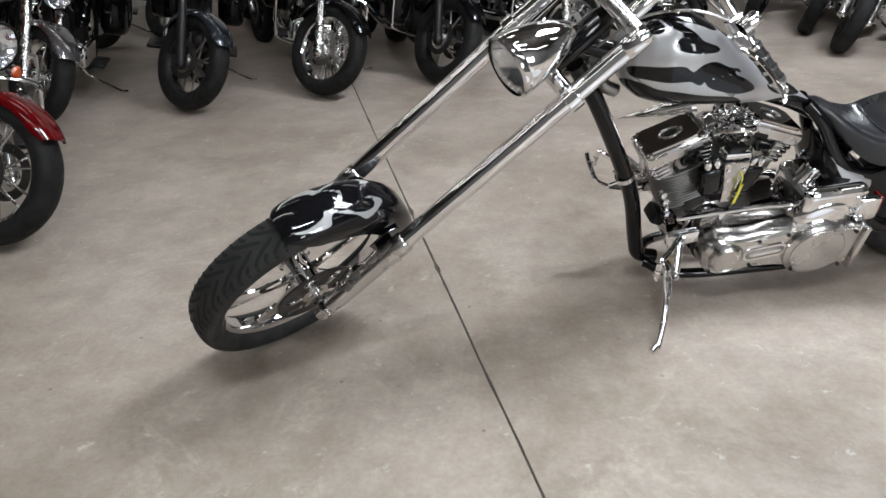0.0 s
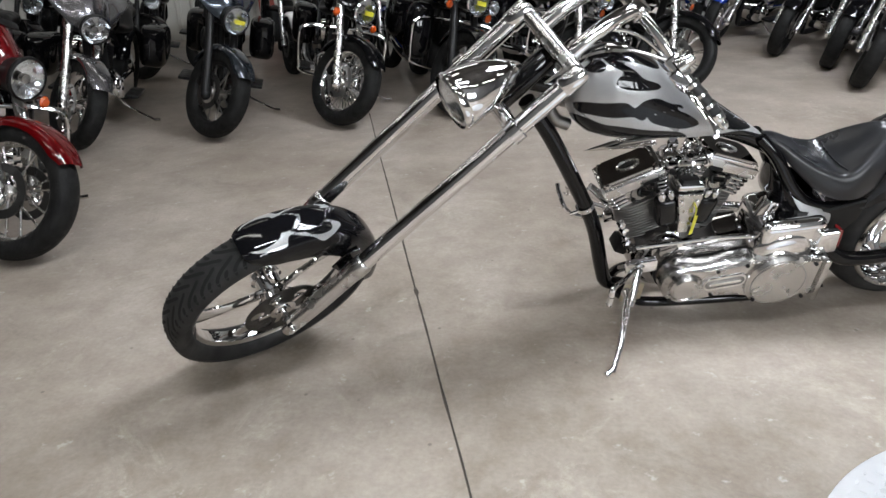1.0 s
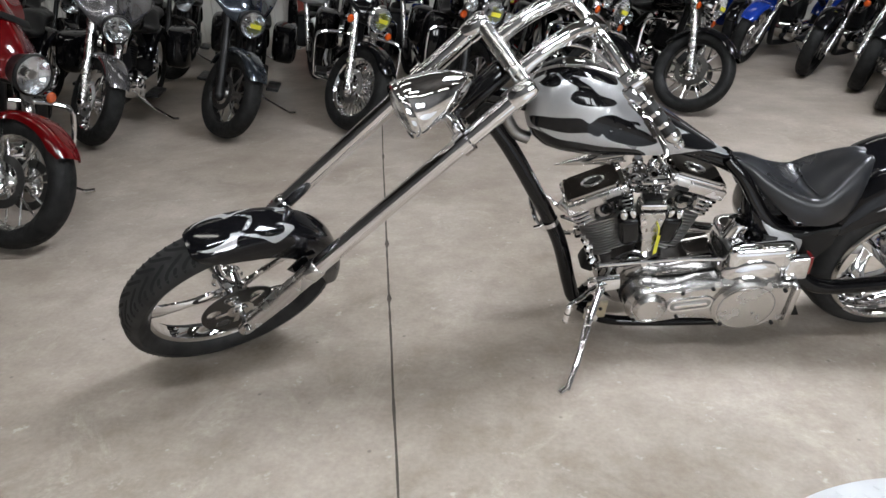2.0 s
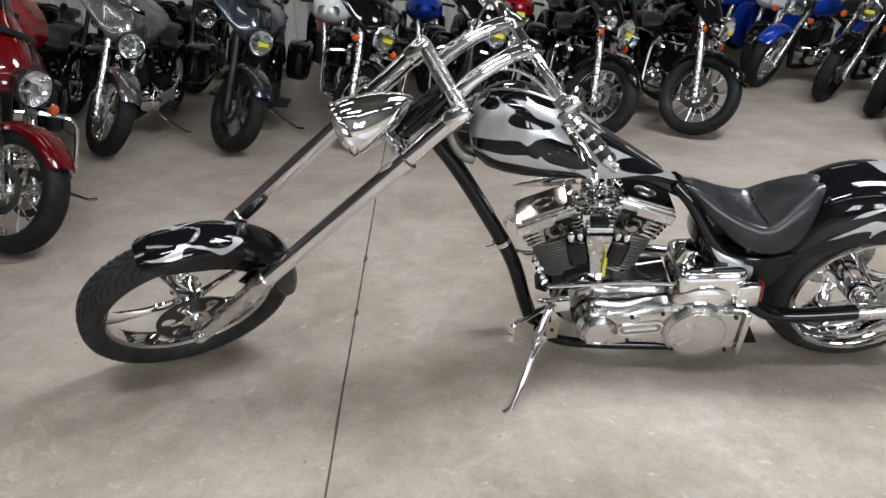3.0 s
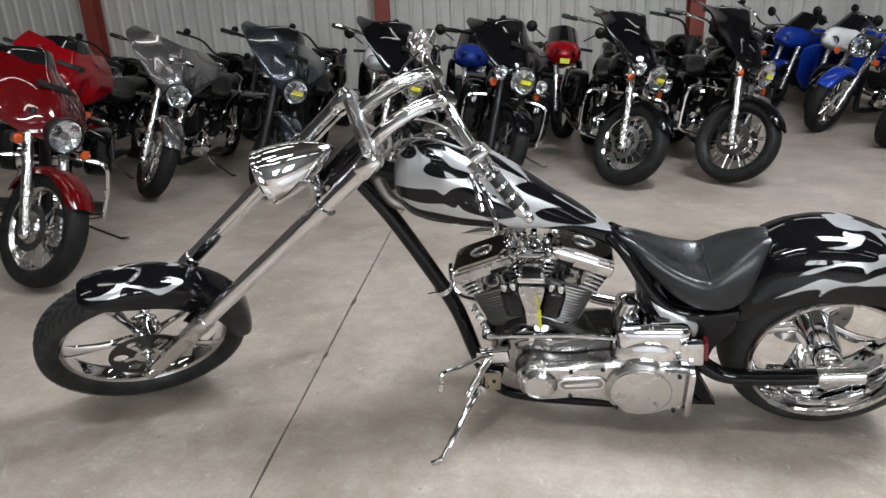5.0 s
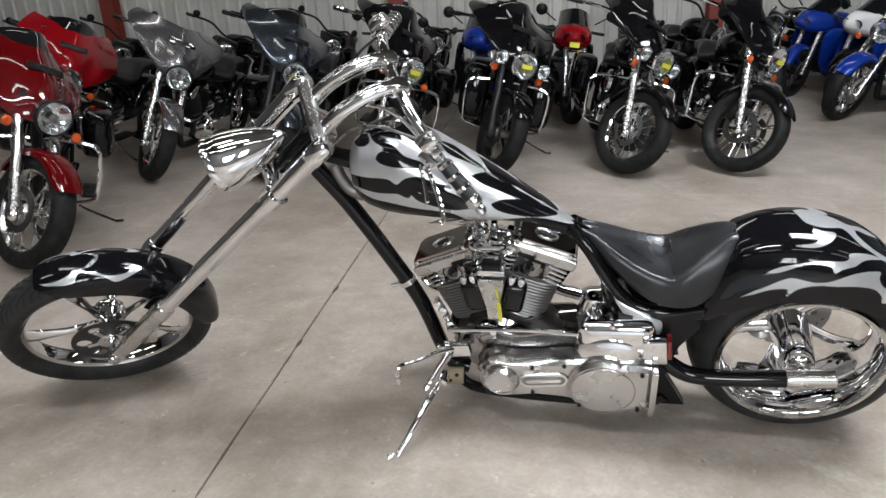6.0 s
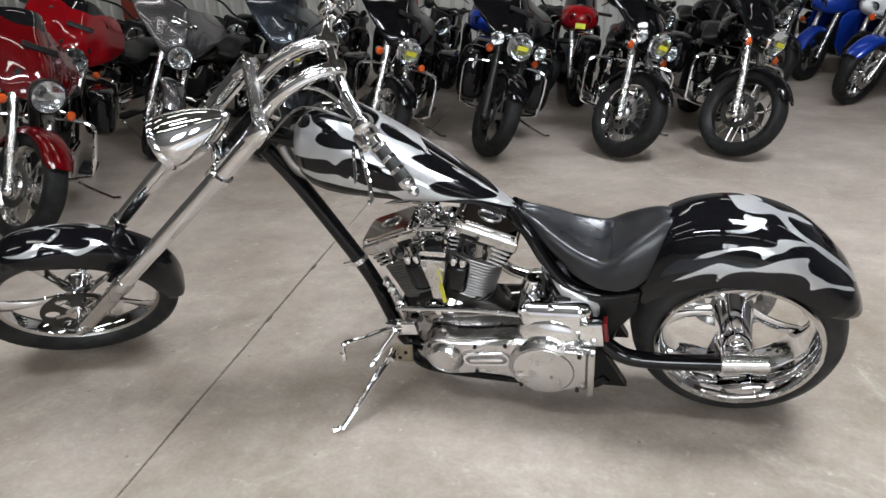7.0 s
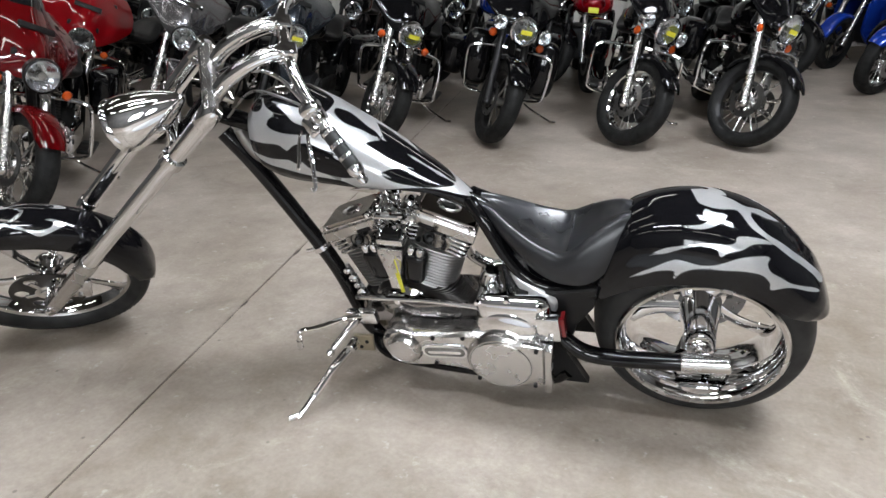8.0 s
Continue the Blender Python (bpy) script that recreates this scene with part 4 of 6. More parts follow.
def frame_tubes(bike):
    part("down_tube", Shape().tube(smooth_path([(-1.475, 0, 0.915), (-1.39, 0, 0.785), (-1.285, 0, 0.585), (-1.20, 0, 0.40), (-1.145, 0, 0.2), (-1.115, 0, 0.12), (-1.05, 0, 0.095)], 8), 0.027, 20), BLACK, bike, "black front down tube")
    part("neck_gusset", Shape().tube(smooth_path([(-1.415, 0, 0.93), (-1.40, 0, 0.88), (-1.375, 0, 0.84), (-1.335, 0, 0.82)], 8), 0.02, 16), CAST, bike, "grey curved gusset behind the steering neck")
    part("backbone", Shape().tube(smooth_path([(-1.47, 0, 0.98), (-1.3, 0, 0.93), (-1.0, 0, 0.83), (-0.75, 0, 0.745), (-0.64, 0, 0.69)], 6), 0.028, 16), BLACK, bike)
    for sg in (-1, 1):
        part("seat_rail", Shape().tube(smooth_path([(-0.69, 0.02 * sg, 0.735), (-0.635, 0.055 * sg, 0.68), (-0.565, 0.085 * sg, 0.575), (-0.50, 0.10 * sg, 0.515), (-0.42, 0.105 * sg, 0.495), (-0.30, 0.11 * sg, 0.50)], 8), 0.021, 14), BLACK, bike)
        part("lower_rail", Shape().tube(smooth_path([(-1.10, 0.03 * sg, 0.10), (-1.0, 0.10 * sg, 0.095), (-0.7, 0.115 * sg, 0.095), (-0.45, 0.12 * sg, 0.11), (-0.38, 0.125 * sg, 0.16)], 6), 0.019, 12), BLACK, bike)
        arm = part("rear_frame_arm", Shape().tube(smooth_path([(-0.44, 0.14 * sg, 0.385), (-0.385, 0.155 * sg, 0.335), (-0.32, 0.165 * sg, 0.302), (-0.22, 0.168 * sg, 0.30), (-0.05, 0.168 * sg, 0.316)], 8), 0.0265, 18), BLACK, bike, "black frame arm to the rear axle")
        part("axle_sleeve", Shape().lathe([(0.0001, 0.0), (0.026, 0.0), (0.029, 0.004), (0.029, 0.13), (0.025, 0.134), (0.0001, 0.134)], 24, axis((-0.05, 0.168 * sg, 0.316), (0.134, 0, 0.017))), POLISHED, arm, "polished axle sleeve")
    # black side panels between engine and rear wheel
    for sg in (-1, 1):
        o = [(-0.545, 0.50), (-0.43, 0.50), (-0.30, 0.53), (-0.305, 0.46), (-0.355, 0.38), (-0.385, 0.25), (-0.315, 0.12), (-0.43, 0.115), (-0.45, 0.30), (-0.52, 0.40)]
        s = Shape().plate(o, 0.03, Matrix(((1, 0, 0, 0), (0, 0, 1, 0.10 if sg > 0 else -0.13), (0, 1, 0, 0), (0, 0, 0, 1))), 0.006)
        part("side_panel", s, SATIN, bike, "black frame side panel")
    s, rings = Shape(), []
    for x, z0, z1, w in ((-0.60, 0.52, 0.60, 0.03), (-0.58, 0.47, 0.60, 0.075), (-0.53, 0.43, 0.55, 0.105), (-0.46, 0.41, 0.52, 0.118), (-0.42, 0.41, 0.50, 0.12), (-0.405, 0.42, 0.49, 0.10)):
        rings.append([(x, y, z) for y, z in ellipse_ring(40, 0.6, w + 0.02, z0, z1, 0.5)])
    ob = part("oil_tank", s.rings(rings), FLAME, bike, "black oil tank with a curved silver patch", 50)
    paint_flames(ob, lambda co: (co.x, co.z), [[(-0.36, 0.38), (-0.36, 0.485), (-0.42, 0.50), (-0.48, 0.515), (-0.53, 0.55), (-0.575, 0.61), (-0.565, 0.54), (-0.53, 0.50), (-0.48, 0.468), (-0.435, 0.455), (-0.425, 0.40)]])


def seat(bike):
    # x, crease height, crease half width, skirt bottom height, skirt half width
    rows = [(-0.662, 0.732, 0.012, 0.715, 0.022), (-0.62, 0.722, 0.026, 0.685, 0.05), (-0.58, 0.699, 0.05, 0.645, 0.078), (-0.54, 0.676, 0.071, 0.61, 0.095), (-0.50, 0.655, 0.087, 0.578, 0.11), (-0.46, 0.64, 0.102, 0.555, 0.122), (-0.42, 0.629, 0.11, 0.542, 0.13),
            (-0.395, 0.631, 0.115, 0.54, 0.134), (-0.36, 0.657, 0.106, 0.54, 0.135), (-0.33, 0.683, 0.087, 0.545, 0.13), (-0.30, 0.706, 0.067, 0.56, 0.122), (-0.27, 0.724, 0.048, 0.592, 0.108), (-0.245, 0.738, 0.026, 0.63, 0.09), (-0.225, 0.735, 0.014, 0.69, 0.06)]
    cols, n, rings = list(zip(*rows)), 60, []
    for i in range(n + 1):
        x = rows[0][0] + (rows[-1][0] - rows[0][0]) * i / n
        zc, w, zb, wb = (float(np.interp(x, cols[0], cols[k])) for k in (1, 2, 3, 4))
        dip = 0.012 * min(1.0, w / 0.1)
        h = zc - zb
        # skirt, then a rounded roll, then the dished top
        c0, c1, c2, c3 = (wb, zb), (wb + 0.014, zb + h * 0.55), (w + 0.016, zc + 0.016), (w * 0.84, zc - 0.003)
        half = []
        for k in range(13):
            t = k / 12
            f = ((1 - t) ** 3, 3 * t * (1 - t) ** 2, 3 * t * t * (1 - t), t ** 3)
            half.append((x, -sum(a * q[0] for a, q in zip(f, (c0, c1, c2, c3))), sum(a * q[1] for a, q in zip(f, (c0, c1, c2, c3)))))
        for t in (0.7, 0.52, 0.34, 0.17):
            half.append((x, -t * w, zc - 0.004 - dip * (1 - (t / 0.84) ** 2) ** 1.2))
        ring = half + [(x, 0.0, zc - 0.004 - dip)] + [(x, -q[1], q[2]) for q in half[::-1]]
        rings.append(ring)
    for i in range(3):
        for a in range(1, len(rings) - 1):
            rings[a] = [tuple(0.25 * p + 0.5 * q + 0.25 * r for p, q, r in zip(P, Q, R)) for P, Q, R in zip(rings[a - 1], rings[a], rings[a + 1])]
    st = part("seat", Shape().rings(rings), LEATHER, bike, "black leather solo seat with a raised back edge", 60)
    # the stitched seam across the dip and along the crease
    seam = Shape().tube(smooth_path([(-0.392, t * 0.1, 0.634 - 0.012 * max(0.0, 1 - (t * 0.1 / 0.0966) ** 2) ** 1.2) for t in (-0.9, -0.5, 0.0, 0.5, 0.9)], 6), 0.0025, 6)
    part("seam", seam, LEATHER, st)


def rear_wheel(bike):
    m = REAR
    part("rear_tyre", Shape().lathe([(0.226, -0.09), (0.238, -0.102), (0.262, -0.107), (0.286, -0.098), (0.303, -0.074), (0.313, -0.04), (0.318, 0.0), (0.313, 0.04), (0.303, 0.074), (0.286, 0.098), (0.262, 0.107), (0.238, 0.102), (0.226, 0.09), (0.218, 0.05), (0.218, -0.05)], 96, m, loop=True), RUBBER, bike, "wide low-profile black rear tyre")
    rim = [(0.245, 0.108), (0.240, 0.114), (0.231, 0.113), (0.226, 0.104), (0.216, 0.09), (0.206, 0.04), (0.203, 0.0), (0.206, -0.04), (0.216, -0.09), (0.226, -0.104), (0.231, -0.113), (0.240, -0.114), (0.245, -0.108), (0.232, -0.09), (0.215, 0.0), (0.232, 0.09)]
    w = part("rear_wheel", Shape().lathe(rim, 96, m, loop=True), CHROME, bike, "deep-dished chrome rear wheel with five spokes")
    hub = [(0.012, -0.15), (0.018, -0.149), (0.022, -0.14), (0.024, -0.128), (0.036, -0.124), (0.042, -0.115), (0.047, -0.07), (0.052, -0.02), (0.060, 0.03), (0.066, 0.09), (0.05, 0.11), (0.012, 0.13)]
    lip = [(0.2455, -0.1085), (0.240, -0.1155), (0.230, -0.1145), (0.2265, -0.106), (0.232, -0.1075)]
    part("rim_lip", Shape().lathe(lip, 96, m, loop=True), POLISHED, w, "satin polished rim lip")
    part("hub", Shape().lathe(hub, 36, m, caps=True), CHROME, w)
    for i in range(5):
        r = m @ Matrix.Rotation(radians(72 * i + 8), 4, "Z")
        rings = []
        for k in range(10):
            t = k / 9
            rad = 0.045 + 0.17 * t
            wd = 0.034 - 0.010 * math.sin(math.pi * t) + 0.022 * t * t
            th = 0.013 - 0.004 * t
            tw = 0.5 + 0.35 * t
            off = 0.05 * math.sin(1.6 * t)
            ring = []
            for j in range(12):
                a = 2 * math.pi * j / 12
                y, z = wd * math.cos(a), th * math.sin(a)
                ring.append((rad, off + y * math.cos(tw) - z * math.sin(tw), 0.082 + y * math.sin(tw) * 0.5 + z * math.cos(tw)))
            rings.append(ring)
        part("spoke", Shape().rings(rings, m=r), CHROME, w)
    part("rear_brake_disc", Shape().lathe([(0.14, 0.135), (0.14, 0.13), (0.08, 0.13), (0.08, 0.135)], 64, m, loop=True), STEEL, bike)
    part("rear_axle", Shape().tube([(0, -0.17, 0.325), (0, 0.17, 0.325)], 0.012, 12), CHROME, bike)


def rear_fender(bike):
    m = Matrix.Translation((0, 0, 0.325)) @ Matrix(((1, 0, 0, 0), (0, 0, 1, 0), (0, 1, 0, 0), (0, 0, 0, 1)))
    table = [(20, 0.345, 0.350, 0.15), (24, 0.335, 0.354, 0.45), (29, 0.322, 0.36, 0.7), (35, 0.302, 0.366, 0.88), (42, 0.284, 0.372, 0.97), (50, 0.276, 0.378, 1.0), (60, 0.274, 0.392, 1.0), (75, 0.275, 0.42, 1.0), (90, 0.277, 0.444, 1.0),
             (103, 0.28, 0.459, 0.98), (112, 0.284, 0.466, 0.95), (120, 0.29, 0.466, 0.92), (130, 0.30, 0.44, 0.88), (138, 0.31, 0.412, 0.86), (150, 0.33, 0.375, 0.8)]
    half, power = 0.155, 0.72
    ob = part("rear_fender", fender_shell(m, table, half, 20, 150, 150, 81, 0.006, power), FLAME, bike, "long black rear fender with silver flames", 50)
    inv = m.inverted()

    def place(co):
        """Along the fender, and round its section from the ridge to the edge."""
        q = inv @ co
        ang = math.atan2(q.y, q.x)
        rin, rout, w = (interp([(row[0], row[k]) for row in table], math.degrees(ang)) for k in (1, 2, 3))
        sy = min(1.0, abs(q.z) / (w * half)) ** (1 / power)
        cy = min(1.0, max(0.0, (math.hypot(q.x, q.y) - rin) / (rout - rin))) ** (1 / power)
        return (ang * 0.42, -math.copysign(math.atan2(sy, cy) * 0.134, q.z))
    ridge = [(0.729, -0.034), (0.715, -0.0), (0.689, 0.011), (0.66, 0.013), (0.616, 0.005), (0.59, 0.029), (0.572, 0.042), (0.524, 0.052), (0.454, 0.055), (0.356, 0.037), (0.308, 0.034), (0.282, 0.003), (0.352, 0.011), (0.425, 0.026), (0.48, 0.032), (0.535, 0.034), (0.568, 0.018), (0.579, -0.0), (0.531, -0.003), (0.487, -0.016), (0.546, -0.018), (0.594, -0.008), (0.627, -0.016), (0.671, -0.026), (0.696, -0.042)]
    crescent = [(0.762, 0.076), (0.707, 0.081), (0.667, 0.063), (0.641, 0.026), (0.674, 0.024), (0.693, 0.018), (0.7, 0.034), (0.685, 0.047), (0.707, 0.068)]
    middle = [(0.85, 0.147), (0.799, 0.134), (0.759, 0.129), (0.685, 0.116), (0.638, 0.11), (0.616, 0.097), (0.612, 0.079), (0.557, 0.06), (0.506, 0.05), (0.568, 0.084), (0.597, 0.113), (0.627, 0.129), (0.652, 0.147), (0.66, 0.131), (0.7, 0.126), (0.744, 0.134), (0.799, 0.147)]
    low = [(0.942, 0.184), (0.858, 0.178), (0.792, 0.165), (0.766, 0.163), (0.707, 0.173), (0.652, 0.165), (0.594, 0.134), (0.553, 0.113), (0.517, 0.097), (0.517, 0.118), (0.498, 0.134), (0.458, 0.131), (0.411, 0.121), (0.334, 0.073), (0.304, 0.063), (0.341, 0.095), (0.418, 0.139), (0.465, 0.178), (0.484, 0.163), (0.517, 0.155), (0.564, 0.163), (0.63, 0.176), (0.7, 0.181), (0.755, 0.189), (0.803, 0.205), (0.788, 0.189), (0.839, 0.186), (0.898, 0.189)]
    far = [[(a, -b) for a, b in o] for o in (crescent, middle, low)]
    strand = [(a - 0.012, -0.5 * b - 0.055) for a, b in ridge[8:18]]
    paint_flames(ob, place, [ridge, crescent, middle, low, strand] + far)


def cylinder(bike, sg):
    """One finned cylinder with head and rocker cover, on its own axis. sg -1: the front one."""
    d = Vector((-0.3907, 0.0, 0.9205)) if sg < 0 else Vector((0.3256, 0.0, 0.9455))
    base = Vector((-0.93, 0.03, 0.262))
    m = axis(base, d, (1, 0, 0)) @ Matrix.Diagonal((1, 1, 1.065 if sg > 0 else 1.0, 1))
    # barrel with rounded-square fins, closely stacked
    cyl = part("cylinder", Shape().lathe([(0.062, 0.12), (0.062, 0.30)], 32, m, caps=True), CAST, bike, "finned aluminium engine cylinder", 25)
    sq = [(0.016 * sg + 0.098 * math.copysign(abs(math.cos(t)) ** 0.6, math.cos(t)), 0.078 * math.copysign(abs(math.sin(t)) ** 0.7, math.sin(t))) for t in (2 * math.pi * k / 32 for k in range(32))]
    fin = mesh_of(Shape().plate(sq, 0.0055, None, 0.0015), "cylinder_fin", FINS, 25)
    for k in range(13):
        ob = new("cylinder_fin", fin)
        ob.parent = cyl
        ob.matrix_basis = m @ pose(0, 0, 0.142 + 0.0118 * k)
    # head: a smooth polished face on the near side, thick short fins on either flank
    face = [(x + 0.014 * sg, z) for x, z in ((-0.03, 0.286), (0.03, 0.286), (0.052, 0.30), (0.058, 0.33), (0.056, 0.355), (-0.056, 0.355), (-0.058, 0.33), (-0.052, 0.30))]
    S2 = m @ Matrix(((1, 0, 0, 0), (0, 0, -1, 0), (0, 1, 0, 0), (0, 0, 0, 1)))
    head = part("cylinder_head", Shape().plate(face, 0.128, S2 @ pose(0, 0, -0.06), 0.012), HEADMETAL, bike, "dull cast cylinder head")
    part("head_core", Shape().box((0.15, 0.11, 0.085), m @ pose(0.014 * sg, 0, 0.33), 0.02, 3), CAST, head)
    part("plug_recess", Shape().lathe([(0.034, 0.0), (0.032, 0.004), (0.022, -0.004), (0.0001, -0.006)], 20, S2 @ pose(0.012 * sg, 0.325, 0.067)), DARK, head)
    for k in range(5):
        for e in (-1, 1):
            x = 0.096 + 0.003 * k + 0.014 * sg * e
            fin = [(e * 0.05, -0.067), (e * (x - 0.012), -0.074), (e * x, -0.068), (e * (x + 0.006), -0.055), (e * (x + 0.006), 0.06), (e * 0.05, 0.062)]
            part("head_fin", Shape().plate(fin if e > 0 else fin[::-1], 0.0115, m @ pose(0, 0, 0.292 + 0.0165 * k), 0.004), CHROME, head)
    # spark plug recess with its boot
    plug = part("spark_plug", Shape().lathe([(0.0001, 0.055), (0.008, 0.055), (0.010, 0.03), (0.010, 0.012), (0.016, 0.01), (0.016, 0.0)], 12, axis(m @ Vector((-0.01, -0.07, 0.33)), Vector((0.35, -0.8, 0.45)))), SATIN, bike)
    for x, z in ((-0.04, 0.312), (0.042, 0.315), (0.034, 0.352)):
        part("head_bolt", Shape().lathe([(0.0001, 0.01), (0.008, 0.01), (0.009, 0.0)], 6, S2 @ pose(x, z, 0.071)), SATIN, head)
    # rocker box in three tiers: base band, middle, thin lid with the oval badge
    rocker = part("rocker_cover", Shape().box((0.216, 0.154, 0.036), m @ pose(0.02 * sg, 0, 0.372 + 0.008 * (sg > 0)), 0.006, 3), POLISHED, bike, "chrome rocker cover with an oval badge")
    part("rocker_tier", Shape().box((0.204, 0.138, 0.006 + 0.008 * (sg > 0)), m @ pose(0.02 * sg, 0, 0.393 + 0.008 * (sg > 0)), 0.002, 2), CHROME, rocker)
    # no slot is cut: a flat dark plate carries its shade
    slot = round_outline(0.022, 0.0, 0.0075, -90, 90, 6) + round_outline(-0.018, 0.0, 0.0075, 90, 270, 6)
    part("band_slot_shade", Shape().plate(slot, 0.002, S2 @ pose(0.03 * -sg, 0.362 + 0.008 * (sg > 0), 0.0762), 0.0005), DARK, rocker, "flat dark plate for the band's shaded slot")
    o = [(-0.098, -0.064), (0.072, -0.064), (0.09, -0.045), (0.09, 0.042), (0.07, 0.064), (-0.075, 0.064), (-0.098, 0.042)]
    if sg > 0:
        o = [(-x, y) for x, y in o[::-1]]
    part("rocker_lid", Shape().plate(o, 0.014, m @ pose(0.02 * sg, 0, 0.3945 + 0.008 * (sg > 0)), 0.005), LIDCHROME, rocker)
    ring = [(0.022 * math.cos(t), 0.037 * math.sin(t)) for t in (2 * math.pi * k / 20 for k in range(20))]
    part("oval_rim", Shape().tube([m @ pose(0.016 * sg, -0.004, 0.4105 + 0.008 * (sg > 0), 0, 0, 90) @ Vector((x, y, 0)) for x, y in ring + ring[:1]], 0.0035, 8), POLISHED, rocker, "bright oval rim")
    part("oval_badge", Shape().plate(ring, 0.002, m @ pose(0.016 * sg, -0.004, 0.4075 + 0.008 * (sg > 0), 0, 0, 90), 0.001), CHROME, rocker)
    part("badge_face", Shape().plate([(x * 0.55, y * 0.6) for x, y in ring], 0.001, m @ pose(0.016 * sg, -0.004, 0.4105 + 0.008 * (sg > 0), 0, 0, 90)), SATIN, rocker)
    for x in (-0.085, 0.085):
        for y in (-0.066, 0.056):
            part("rocker_bolt", Shape().lathe([(0.0001, 0.012), (0.0065, 0.012), (0.0075, 0.0)], 10, m @ pose(x + 0.02 * sg, y, 0.395 + 0.006 * (sg > 0))), CHROME, rocker)
    for k in range(3):
        part("breather_nut", Shape().ball(0.011 - 0.002 * k, m @ pose(-sg * (0.088 - 0.006 * k), -0.05 + 0.03 * k, 0.385), 12), CHROME, rocker)
    # push-rod tubes on the far side
    for x in (-0.03, 0.03):
        part("pushrod_tube", Shape().tube([m @ Vector((x, 0.105, 0.10)), m @ Vector((x * 0.6, 0.09, 0.34))], 0.010, 12), CHROME, cyl)
    e = m @ Vector((0.06 * sg, 0.06, 0.31))
    if sg < 0:
        pts = [e, e + Vector((-0.01, 0.07, -0.04)), Vector((-1.10, 0.16, 0.46)), Vector((-1.02, 0.19, 0.27)), Vector((-0.8, 0.21, 0.17)), Vector((-0.3, 0.23, 0.16))]
    else:
        pts = [e, e + Vector((0.0, 0.08, -0.04)), Vector((-0.79, 0.20, 0.42)), Vector((-0.74, 0.22, 0.30)), Vector((-0.45, 0.23, 0.24)), Vector((-0.25, 0.24, 0.22))]
    part("exhaust_pipe", Shape().tube(smooth_path(pts, 8), 0.022, 14), CHROME, bike, "chrome exhaust pipe")


def round_outline(cx, cy, r, a0, a1, n=10):
    return [(cx + r * math.cos(radians(a0 + (a1 - a0) * k / n)), cy + r * math.sin(radians(a0 + (a1 - a0) * k / n))) for k in range(n + 1)]


SIDE = Matrix(((1, 0, 0, 0), (0, 0, -1, 0), (0, 1, 0, 0), (0, 0, 0, 1)))     # outline (x, z), thickness towards the left


